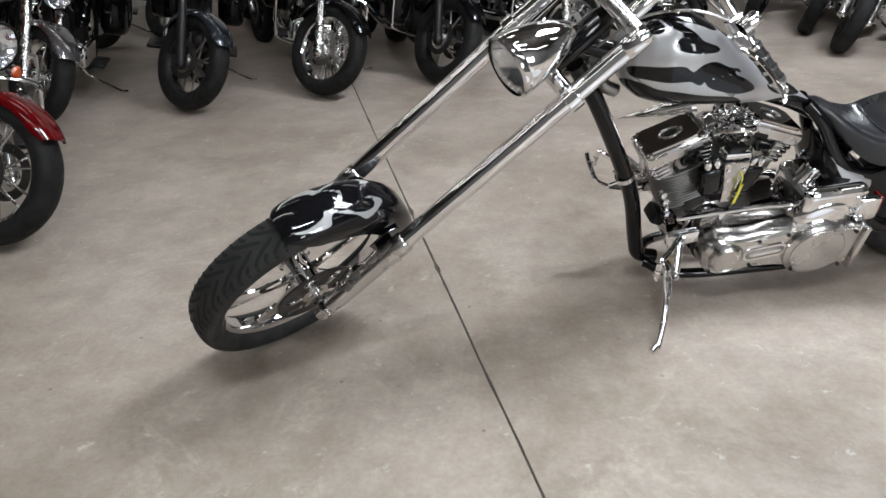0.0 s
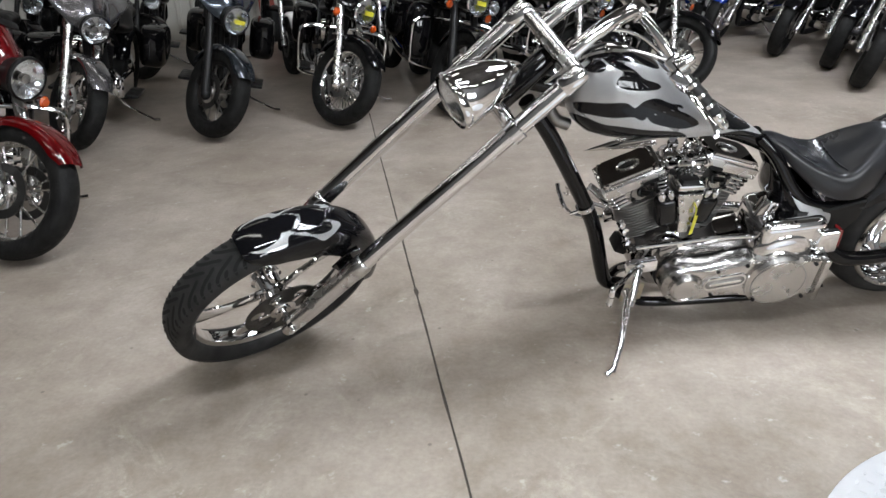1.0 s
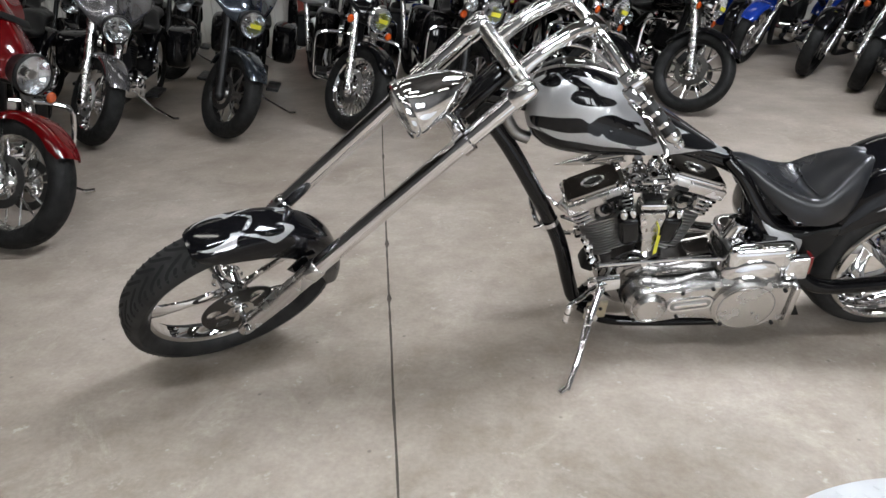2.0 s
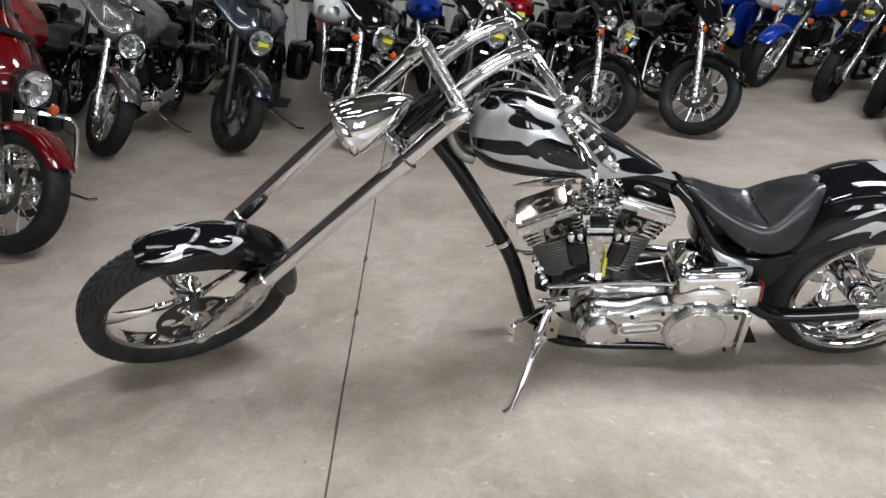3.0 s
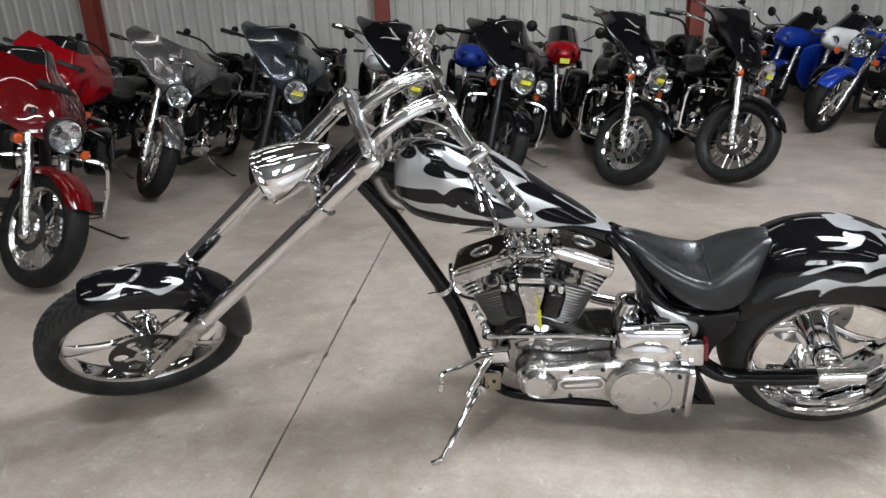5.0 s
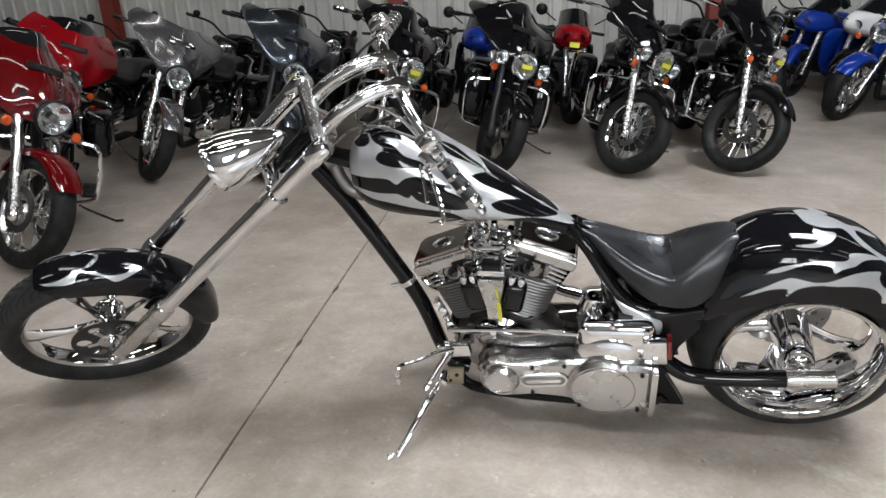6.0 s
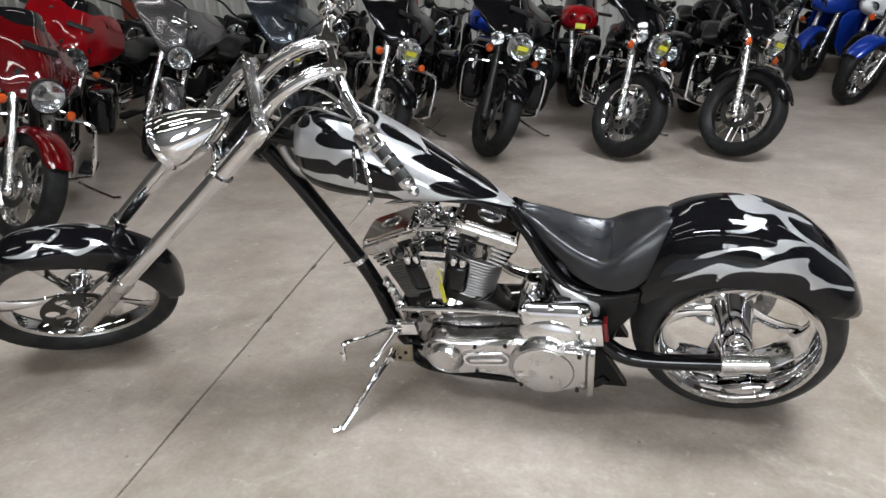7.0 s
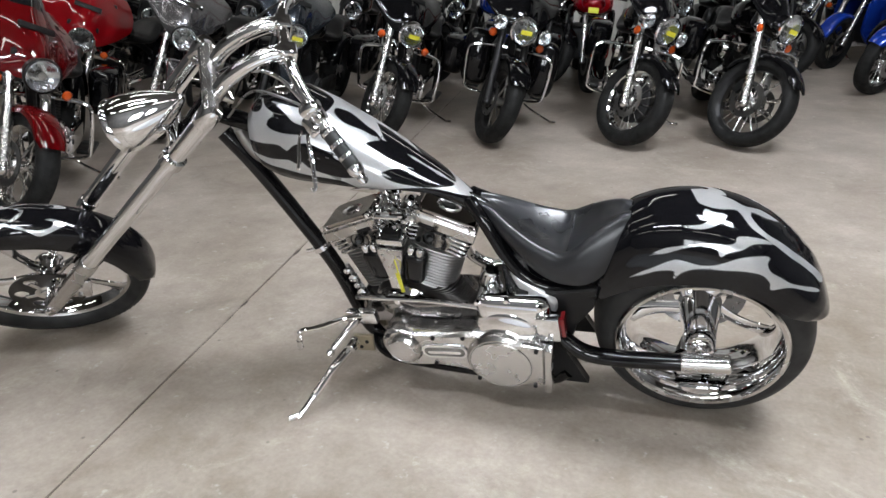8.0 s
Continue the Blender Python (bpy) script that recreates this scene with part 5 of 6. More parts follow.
def engine(bike):
    cylinder(bike, -1)
    cylinder(bike, 1)
    m = Matrix.Translation((-0.93, 0.02, 0.285)) @ Matrix.Rotation(radians(90), 4, "X")
    part("crankcase", Shape().lathe([(0.0001, 0.115), (0.11, 0.115), (0.128, 0.10), (0.135, 0.06), (0.138, 0.0), (0.135, -0.07), (0.12, -0.095), (0.0001, -0.10)], 48, m), DIMMEDCHROME, bike, "chrome-plated crankcase")
    o = [(-1.06, 0.36), (-0.98, 0.385), (-0.86, 0.39), (-0.67, 0.395), (-0.655, 0.36), (-0.69, 0.30), (-1.03, 0.28), (-1.07, 0.33)]
    part("crankcase_top", Shape().plate(o, 0.16, SIDE @ pose(0, 0, -0.04), 0.012), DIMMEDCHROME, bike)
    part("lifter_block", Shape().box((0.19, 0.05, 0.06), pose(-0.93, 0.12, 0.40), 0.01, 3), CHROME, bike)
    # ridge along the case and hose across it
    part("cross_rail", Shape().tube(smooth_path([(-1.08, -0.125, 0.385), (-0.95, -0.13, 0.40), (-0.8, -0.13, 0.41), (-0.66, -0.13, 0.405)], 6), 0.008, 10), CHROME, bike)
    # primary drive cover
    o = round_outline(-0.905, 0.252, 0.080, 100, 262, 14) + [(-0.86, 0.180), (-0.80, 0.190), (-0.70, 0.184)] + round_outline(-0.575, 0.262, 0.104, 235, 420, 16) + [(-0.62, 0.358), (-0.70, 0.348), (-0.80, 0.330), (-0.87, 0.326)]
    cover = part("primary_cover", Shape().plate(o, 0.085, SIDE @ pose(0, 0, 0.115), 0.014), POLISHED, bike, "polished primary drive cover")
    part("end_cap", Shape().lathe([(0.056, 0.0), (0.056, 0.012), (0.048, 0.020), (0.044, 0.017), (0.0001, 0.017)], 36, SIDE @ pose(-0.905, 0.252, 0.199)), POLISHED, cover)
    slot = round_outline(-0.715, 0.272, 0.030, -90, 90, 8) + round_outline(-0.815, 0.258, 0.030, 90, 270, 8)
    part("slot_frame", Shape().plate(slot, 0.006, SIDE @ pose(0, 0, 0.199), 0.003), CHROME, cover)
    inner = round_outline(-0.715, 0.272, 0.019, -90, 90, 8) + round_outline(-0.815, 0.258, 0.019, 90, 270, 8)
    part("slot_face", Shape().plate(inner, 0.003, SIDE @ pose(0, 0, 0.2035), 0.001), CAST, cover)
    part("slot_rib", Shape().plate(round_outline(-0.715, 0.272, 0.006, -90, 90, 6) + round_outline(-0.815, 0.258, 0.006, 90, 270, 6), 0.004, SIDE @ pose(0, 0, 0.2055), 0.001), CHROME, cover)
    big = round_outline(-0.578, 0.258, 0.112, 60, 290, 30) + [(-0.515, 0.163), (-0.485, 0.182), (-0.46, 0.188), (-0.438, 0.186), (-0.438, 0.352), (-0.50, 0.356)]
    part("clutch_cover", Shape().plate(big, 0.05, SIDE @ pose(0, 0, 0.17), 0.010), POLISHED, bike, "round polished clutch cover")
    part("clutch_groove", Shape().lathe([(0.0965, 0.0), (0.0985, 0.0), (0.0985, 0.001), (0.0965, 0.001)], 48, SIDE @ pose(-0.578, 0.258, 0.2195), loop=True), CAST, cover)
    part("cap_groove", Shape().lathe([(0.0565, 0.0), (0.062, 0.0), (0.062, 0.0015), (0.0565, 0.0015)], 40, SIDE @ pose(-0.905, 0.252, 0.1985), loop=True), DARK, cover)
    gas = [(-0.74 + (x + 0.74) * 1.022, 0.262 + (z - 0.262) * 1.05) for x, z in o]
    part("cover_gasket", Shape().plate(gas, 0.012, SIDE @ pose(0, 0, 0.108), 0.002), DARK, bike)
    part("clutch_face", Shape().lathe([(0.0955, -0.004), (0.0955, 0.001), (0.094, 0.0025), (0.0001, 0.003)], 48, SIDE @ pose(-0.578, 0.258, 0.2205)), POLISHED, cover)
    part("end_plate", Shape().box((0.02, 0.055, 0.185), pose(-0.428, -0.205, 0.262), 0.004), POLISHED, bike, "upright polished end plate")
    for x, z in ((-0.955, 0.302), (-0.80, 0.317), (-0.70, 0.334), (-0.95, 0.195), (-0.80, 0.204), (-0.65, 0.185), (-0.47, 0.185), (-0.465, 0.338)):
        part("cover_bolt", Shape().lathe([(0.0001, 0.007), (0.0065, 0.007), (0.0075, 0.0)], 10, SIDE @ pose(x, z, 0.199 if x < -0.68 else 0.219)), SATIN, cover)
    part("case_ridge", Shape().tube(smooth_path([(-0.99, -0.118, 0.37), (-0.93, -0.125, 0.395), (-0.86, -0.125, 0.385), (-0.78, -0.125, 0.40), (-0.70, -0.125, 0.405)], 6), 0.012, 12), DIMMEDCHROME, bike)
    part("case_bulge", Shape().ball(0.055, Matrix.Translation((-0.955, -0.09, 0.355)) @ Matrix.Rotation(radians(90), 4, "X"), 24, 0.7), DIMMEDCHROME, bike)
    part("case_plug", Shape().lathe([(0.0001, 0.008), (0.010, 0.008), (0.012, 0.0)], 12, SIDE @ pose(-0.93, 0.395, 0.13)), CHROME, bike)
    # gearbox and starter
    part("gearbox", Shape().box((0.235, 0.22, 0.13), pose(-0.545, -0.065, 0.42, 0, -3, 0), 0.045, 5), CHROME, bike, "chrome gearbox housing")
    dome = [(0.118, -0.03), (0.118, 0.012), (0.108, 0.03), (0.09, 0.042), (0.06, 0.05), (0.0001, 0.052)]
    part("clutch_dome", Shape().lathe(dome, 40, SIDE @ pose(-0.56, 0.335, 0.14)), CHROME, bike, "domed chrome gearbox cover")
    for x, z in ((-0.65, 0.465), (-0.56, 0.485), (-0.46, 0.47)):
        part("dome_bolt", Shape().lathe([(0.0001, 0.012), (0.008, 0.012), (0.009, 0.0)], 10, SIDE @ pose(x, z, 0.165)), CHROME, bike)
    part("starter_motor", Shape().lathe([(0.0001, 0.07), (0.02, 0.068), (0.033, 0.055), (0.038, 0.035), (0.038, -0.02), (0.044, -0.025), (0.044, -0.05)], 28, axis((-0.63, -0.06, 0.415), (-0.1, -1, 0))), DIMMEDCHROME, bike)
    reg = part("ribbed_canister", Shape().lathe([(0.0001, 0.062), (0.02, 0.062), (0.024, 0.056), (0.024, -0.02)], 24, axis((-0.635, -0.08, 0.47), (0.25, -0.1, 0.95))), CHROME, bike, "ribbed chrome canister")
    for k in range(10):
        a = 2 * math.pi * k / 10
        part("canister_rib", Shape().box((0.004, 0.012, 0.06), axis((-0.635, -0.08, 0.47), (0.25, -0.1, 0.95)) @ Matrix.Rotation(a, 4, "Z") @ pose(0, 0.026, 0.022), 0.001), DIMMEDCHROME, reg)
    part("tail_button", Shape().box((0.014, 0.04, 0.075), pose(-0.39, -0.165, 0.412, 0, -6, 0), 0.005), RED_LENS, bike, "red plastic side lamp")
    part("button_block", Shape().box((0.07, 0.03, 0.09), pose(-0.432, -0.18, 0.405, 0, -6, 0), 0.008), CHROME, bike)
    # coil mount with its two dark covers, between the cylinders
    part("coil_mount", Shape().plate([(-0.945, 0.44), (-0.912, 0.44), (-0.905, 0.50), (-0.888, 0.585), (-0.89, 0.60), (-0.97, 0.60), (-0.972, 0.585), (-0.952, 0.50)], 0.012, SIDE @ pose(0, 0, 0.112), 0.003), POLISHED, bike, "polished coil mounting plate")
    part("key_switch", Shape().box((0.085, 0.05, 0.02), pose(-0.93, -0.09, 0.618), 0.005), CHROME, bike)
    part("switch_top", Shape().box((0.06, 0.04, 0.016), pose(-0.93, -0.085, 0.636), 0.005), SATIN, bike)
    for x in (-0.957, -0.903):
        part("mount_screw", Shape().lathe([(0.0001, 0.006), (0.007, 0.005), (0.008, 0.0)], 10, SIDE @ pose(x, 0.572, 0.123)), CHROME, bike)
    for sg in (-1, 1):
        pod = axis((-0.927 + 0.062 * sg, -0.088, 0.518), (0.20 * sg, -0.06, 1.0), (1, 0, 0))
        cover = part("coil_cover", Shape().box((0.074, 0.062, 0.118), pod, 0.03, 5), BLACK, bike, "black rounded coil cover")
        for dx in (-0.016, 0.014):
            part("coil_terminal", Shape().lathe([(0.0001, 0.026), (0.008, 0.024), (0.0125, 0.014), (0.0125, 0.004), (0.010, -0.006)], 14, pod @ pose(dx, -0.012, 0.062)), CHROME, cover)
    part("tag_cord", Shape().tube(smooth_path([(-0.915, -0.13, 0.57), (-0.908, -0.138, 0.55), (-0.906, -0.138, 0.52), (-0.905, -0.138, 0.50)], 6), 0.0025, 6), YELLOW, bike)
    part("key_tag", Shape().plate([(-0.006, -0.05), (0.006, -0.047), (0.007, 0.04), (-0.005, 0.042)], 0.0015, SIDE @ pose(-0.905, 0.487, 0.139, 8, 10, 4)), YELLOW, bike, "yellow hanging key tag")
    # carburettor and intake between the heads
    s = Shape().tube([(-1.0, 0.04, 0.60), (-0.86, 0.04, 0.60)], 0.026, 16)
    s.lathe([(0.04, 0.0), (0.042, 0.01), (0.042, 0.07), (0.03, 0.09)], 24, axis((-0.93, 0.05, 0.60), (0, 1, 0)), caps=True)
    part("intake", s, CHROME, bike)
    part("carburettor", Shape().box((0.075, 0.08, 0.07), pose(-0.93, 0.09, 0.595), 0.02, 3), DARK, bike)
    for x, y, z, r, h, dx, dz in ((-0.965, -0.02, 0.635, 0.014, 0.05, -0.3, 0.9), (-0.955, -0.05, 0.66, 0.011, 0.04, 0.2, 0.8), (-0.925, -0.03, 0.665, 0.016, 0.035, 0.0, 1.0), (-0.90, -0.045, 0.645, 0.012, 0.045, 0.3, 0.8), (-0.93, 0.0, 0.70, 0.013, 0.05, 0.1, 1.0), (-0.965, 0.02, 0.70, 0.018, 0.04, -0.2, 0.9), (-0.89, 0.0, 0.69, 0.015, 0.04, 0.4, 0.9), (-0.915, -0.07, 0.63, 0.009, 0.03, 0.0, 0.7)):
        part("chrome_fitting", Shape().lathe([(0.0001, h), (r * 0.7, h), (r * 0.8, h * 0.8), (r * 0.6, h * 0.6), (r, h * 0.5), (r, h * 0.15), (r * 0.75, 0.0), (r * 0.75, -0.02), (0.0001, -0.02)], 14, axis((x, y, z), (dx, -0.35, dz))), CHROME, bike)
    for k in (-1, 1):
        c = Vector((-0.93 + 0.045 * k, -0.015, 0.655))
        part("rocker_pipe", Shape().lathe([(0.0001, 0.05), (0.018, 0.045), (0.024, 0.02), (0.022, 0.0), (0.026, -0.012), (0.0001, -0.02)], 18, axis(c, (0.3 * k, -0.75, 0.55))), CHROME, bike)
    part("intake_hose", Shape().tube(smooth_path([(-0.99, -0.05, 0.68), (-0.955, -0.10, 0.71), (-0.90, -0.09, 0.705), (-0.87, -0.04, 0.67)], 6), 0.011, 10), CHROME, bike)
    # spike of the air cleaner ahead of the front cylinder
    part("air_cleaner", Shape().lathe([(0.0001, 0.16), (0.008, 0.11), (0.02, 0.03), (0.03, -0.03), (0.03, -0.10), (0.0001, -0.11)], 24, axis((-1.065, 0.165, 0.632), (-0.876, 0.311, -0.36))), CHROME, bike, "pointed chrome air cleaner")
    # oil lines at the foot of the down tube
    part("oil_line", Shape().tube(smooth_path([(-1.10, -0.06, 0.24), (-1.075, -0.10, 0.29), (-1.045, -0.115, 0.34), (-1.03, -0.115, 0.385)], 6), 0.007, 8), STEEL, bike)
    part("down_tube_clamp", Shape().lathe([(0.027, -0.009), (0.032, -0.009), (0.032, 0.009), (0.027, 0.009)], 20, axis((-1.24, 0, 0.486), (0.40, 0, -0.91)), loop=True), CHROME, bike)
    part("clamp_bolt", Shape().tube([(-1.265, -0.005, 0.47), (-1.295, -0.01, 0.465)], 0.007, 8), CHROME, bike)
    part("front_mount", Shape().box((0.05, 0.08, 0.05), pose(-1.085, 0.01, 0.30, 0, 25, 0), 0.012), DARK, bike)
    for x, z, r in ((-1.125, 0.445, 0.011), (-1.11, 0.415, 0.013), (-1.10, 0.385, 0.010), (-1.09, 0.355, 0.014), (-1.075, 0.33, 0.012)):
        part("hose_fitting", Shape().lathe([(0.0001, 0.02), (r, 0.018), (r * 1.15, 0.005), (r, -0.008), (0.0001, -0.012)], 8, axis((x, -0.06, z), (0.2, -1, 0.3))), CHROME, bike)
    part("hose_rail", Shape().tube([(-1.13, -0.05, 0.46), (-1.07, -0.05, 0.31)], 0.008, 8), STEEL, bike)


BRASSY = noisy(material("weathered_bracket_aluminium", (0.45, 0.4, 0.3), 0.35, 0.9), 14.0, 0.28, 0.45)


def controls(bike):
    # side stand, down on the floor
    foot = BIKE.inverted() @ Vector((0.735, 1.948, 0.008))
    top = Vector((-1.10, -0.19, 0.222))
    pts = [top, top.lerp(foot, 0.35) + Vector((0.0, -0.012, 0.012)), top.lerp(foot, 0.7) + Vector((0.004, -0.006, 0.010)), foot]
    st = part("side_stand", Shape().tube(smooth_path(pts, 7), [0.016] * 8 + [0.0135] * 8 + [0.011] * 6, 14), CHROME, bike, "chrome side stand resting on the floor")
    d = (foot - top).normalized()
    part("stand_foot", Shape().tube([foot - d * 0.012, foot + Vector((-0.028, -0.012, 0.0))], [0.010, 0.012], 12), CHROME, st)
    part("stand_pivot", Shape().lathe([(0.0001, 0.02), (0.018, 0.018), (0.02, 0.0), (0.02, -0.03)], 18, axis(top + Vector((0, -0.01, 0)), (0, -1, 0.1))), CHROME, st)
    part("stand_spring", Shape().tube([top + Vector((0.0, -0.02, 0.01)), top.lerp(foot, 0.42) + Vector((0.012, 0, 0.01))], 0.006, 10), STEEL, st)
    part("stand_bracket", Shape().plate([(-1.115, 0.165), (-1.04, 0.172), (-1.035, 0.245), (-1.105, 0.238)], 0.012, SIDE @ pose(0, 0, 0.15), 0.002), BRASSY, bike, "drilled aluminium stand bracket")
    for x, z in ((-1.085, 0.187), (-1.06, 0.215)):
        part("bracket_bolt", Shape().lathe([(0.0001, 0.006), (0.006, 0.005), (0.007, 0.0)], 10, SIDE @ pose(x, z, 0.162)), DARK, bike)
    for sg in (-1, 1):
        s = Shape().tube(smooth_path([(-1.03, 0.14 * sg, 0.325), (-1.10, 0.19 * sg, 0.345), (-1.16, 0.255 * sg, 0.36), (-1.205, 0.30 * sg, 0.375), (-1.213, 0.31 * sg, 0.345)], 7), 0.0085, 10)
        arm = part("shift_arm", s, CHROME, bike, "chrome forward control arm")
        part("toe_peg", Shape().lathe([(0.0001, 0.04), (0.009, 0.038), (0.012, 0.028), (0.009, 0.02), (0.010, 0.0)], 14, axis((-1.213, 0.31 * sg, 0.345), (-0.12, 0.05 * sg, -0.9))), CHROME, arm)
        peg = part("foot_peg", Shape().lathe([(0.0001, 0.15), (0.010, 0.148), (0.014, 0.135), (0.009, 0.125), (0.013, 0.115), (0.013, 0.03), (0.016, 0.02), (0.016, 0.0)], 16, axis((-1.075, 0.17 * sg, 0.325), (-0.35, 0.75 * sg, -0.30))), CHROME, bike, "chrome foot peg")
        part("control_plate", Shape().box((0.11, 0.03, 0.05), pose(-1.06, 0.15 * sg, 0.325, 0, -8, 0), 0.008), CHROME, bike)
        if sg > 0:
            part("brake_pedal", Shape().tube(smooth_path([(-1.06, 0.17, 0.30), (-1.15, 0.18, 0.29), (-1.235, 0.20, 0.31), (-1.262, 0.255, 0.36), (-1.266, 0.285, 0.385)], 6), 0.010, 10), CHROME, arm)
            part("master_cylinder", Shape().lathe([(0.0001, 0.09), (0.02, 0.085), (0.022, 0.0), (0.015, -0.02)], 16, axis((-1.10, 0.19, 0.36), (-0.6, 0.2, 0.5))), CHROME, arm)


def build_chopper():
    bike = thing("chopper_motorcycle", BIKE, "long black chopper with silver flames, leaning on its stand", "motorcycle")
    front_wheel(bike)
    front_fender(bike)
    fork(bike)
    headlight(bike)
    handlebar(bike)
    fuel_tank(bike)
    frame_tubes(bike)
    seat(bike)
    rear_wheel(bike)
    rear_fender(bike)
    engine(bike)
    controls(bike)
    return bike


build_chopper()

# ---------------------------------------------------------------- the showroom's other motorcycles
# own frame: front tyre's contact at the origin, y to the rear, x to the rider's left, z up
AX = Matrix.Rotation(radians(90), 4, "Y")      # lathe axis z -> x


def wheel(bike, name, c, r_rim, r_out, half, S, rim_mat, spokes, spoke_mat, disc=True):
    m = S @ Matrix.Translation(c) @ AX
    part(name + "_tyre", Shape().lathe(tyre_profile(r_rim, r_out, half), 48, m, loop=True), TYRE, bike, "black tyre")
    h = half * 0.72
    rim = [(r_rim + 0.006, h), (r_rim - 0.004, h + 0.004), (r_rim - 0.016, h - 0.004), (r_rim - 0.03, h * 0.5), (r_rim - 0.03, -h * 0.5), (r_rim - 0.016, -h + 0.004), (r_rim - 0.004, -h - 0.004), (r_rim + 0.006, -h), (r_rim - 0.012, 0)]
    w = part(name + "_wheel", Shape().lathe(rim, 48, m, loop=True), rim_mat, bike)
    part("hub", Shape().lathe([(0.012, 0.07), (0.03, 0.068), (0.04, 0.055), (0.03, 0.03), (0.03, -0.03), (0.04, -0.055), (0.03, -0.068), (0.012, -0.07)], 20, m, caps=True), spoke_mat, w)
    for i in range(spokes):
        a = 360.0 * i / spokes
        sk = 5.0 if i % 2 else -5.0
        rr = m @ Matrix.Rotation(radians(a), 4, "Z")
        e = Vector(((r_rim - 0.025) * math.cos(radians(sk)), (r_rim - 0.025) * math.sin(radians(sk)), 0.012 if i % 2 else -0.012))
        s = Shape().tube([rr @ Vector((0.03, 0, 0.03 if i % 2 else -0.03)), rr @ e], [0.008, 0.0055] if spokes < 24 else [0.0035, 0.0035], 6)
        part("spoke", s, spoke_mat, w)
    if disc:
        for sg in (-1, 1):
            part("brake_disc", Shape().lathe([(0.13, 0.003), (0.13, -0.003), (0.088, -0.003), (0.088, 0.003)], 32, m @ pose(0, 0, 0.075 * sg), loop=True), STEEL if rim_mat is CHROME else IRON, bike)
    return w


def shell_fender(bike, name, c, r_in, r_out, half, t0, t1, S, mat, label=""):
    m = S @ Matrix.Translation(c) @ Matrix(((0, 0, 1, 0), (-1, 0, 0, 0), (0, 1, 0, 0), (0, 0, 0, 1)))
    tb = [(t0, r_out - 0.03, r_out, 0.8), (t0 + 10, r_in, r_out, 1.0), (t1 - 10, r_in, r_out, 1.0), (t1, r_out - 0.03, r_out, 0.8)]
    return part(name, fender_shell(m, tb, half, t0, t1, 28, 17, 0.004, 0.7), mat, bike, label, 50)


def round_lamp(bike, name, m, r, label="", ring=CHROME, depth=0.09):
    """A round lamp that looks along m's z: bowl, reflector, bulb hood and glass."""
    b = part(name, Shape().lathe([(r, 0.012), (r * 1.09, 0.006), (r * 1.1, -0.008), (r * 1.02, -0.02), (r * 0.8, -depth), (0.0001, -depth * 1.15)], 28, m), ring, bike, label)
    part("reflector", Shape().lathe([(r * 0.97, 0.004), (r * 0.8, -0.02), (r * 0.4, -0.04), (0.0001, -0.045)], 24, m), MIRROR_GLASS, b)
    part("bulb_hood", Shape().lathe([(0.0001, 0.0), (r * 0.24, -0.006), (r * 0.2, -0.035)], 14, m), STEEL, b)
    part("lens", Shape().lathe([(0.0001, 0.02), (r * 0.6, 0.016), (r * 0.97, 0.006), (r * 0.97, 0.004), (r * 0.6, 0.013), (0.0001, 0.017)], 24, m), GLASS, b)
    return b


def signal(bike, m, mat=ORANGE_LENS, r=0.03):
    s = part("turn_signal", Shape().lathe([(r * 1.08, 0.0), (r * 1.05, -0.02), (r * 0.7, -0.04), (0.0001, -0.045)], 16, m), CHROME, bike)
    part("signal_lens", Shape().lathe([(0.0001, 0.016), (r * 0.7, 0.012), (r, 0.002), (r, 0.0)], 16, m), mat, s, "orange signal lens")


def batwing(bike, S, mat, label, w=0.39, z0=0.84, z1=1.15, y0=0.09, rise=0.2):
    """Fork-mounted fairing: a curved shell with drooping wings."""
    nu, nv, front = 44, 14, []
    for i in range(nu + 1):
        s = -1 + 2 * i / nu
        a = abs(s)
        zl = z0 - 0.085 + 0.03 * max(0.0, 1 - (a / 0.3) ** 2) + (rise + 0.05) * a ** 1.1 + 0.06 * a ** 4
        zt = z1 + 0.03 - 0.03 * a ** 2.0
        col_f, col_b = [], []
        for j in range(nv + 1):
            v = j / nv
            bulge = 0.06 * math.sin(math.pi * min(1.0, v * 1.05)) * (1 - a * a) - 0.035 * math.exp(-((a - 0.42) / 0.16) ** 2) * math.sin(math.pi * min(1.0, v * 1.25)) ** 2
            y = y0 + 0.36 * a ** 1.45 + 0.29 * v ** 1.25 - bulge
            x = w * s * (1.0 - 0.24 * v * v + 0.06 * math.sin(math.pi * v))
            z = zl + (zt - zl) * v
            col_f.append((x, y, z))
            col_b.append((x * 0.96, y + 0.03, z + (0.008 if j == 0 else -0.008 if j == nv else 0)))
        front.append(col_f + col_b[::-1])
    return part("fairing", Shape().rings(front, m=S), mat, bike, label, 45)


def lump(rows, n=24, power=0.75, belly=0.5):
    """Body skin from rows of (y, half width, bottom, top)."""
    cols = list(zip(*rows))
    out, k = [], 4 * (len(rows) - 1)
    for i in range(k + 1):
        y = rows[0][0] + (rows[-1][0] - rows[0][0]) * i / k
        w, b, t = (float(np.interp(y, cols[0], cols[q])) for q in (1, 2, 3))
        out.append([(x, y, z) for x, z in ellipse_ring(n, power, w, b, t, belly)])
    for _ in range(2):
        for a in range(1, len(out) - 1):
            out[a] = [tuple(0.25 * p + 0.5 * q + 0.25 * r for p, q, r in zip(P, Q, R)) for P, Q, R in zip(out[a - 1], out[a], out[a + 1])]
    return Shape().rings(out)


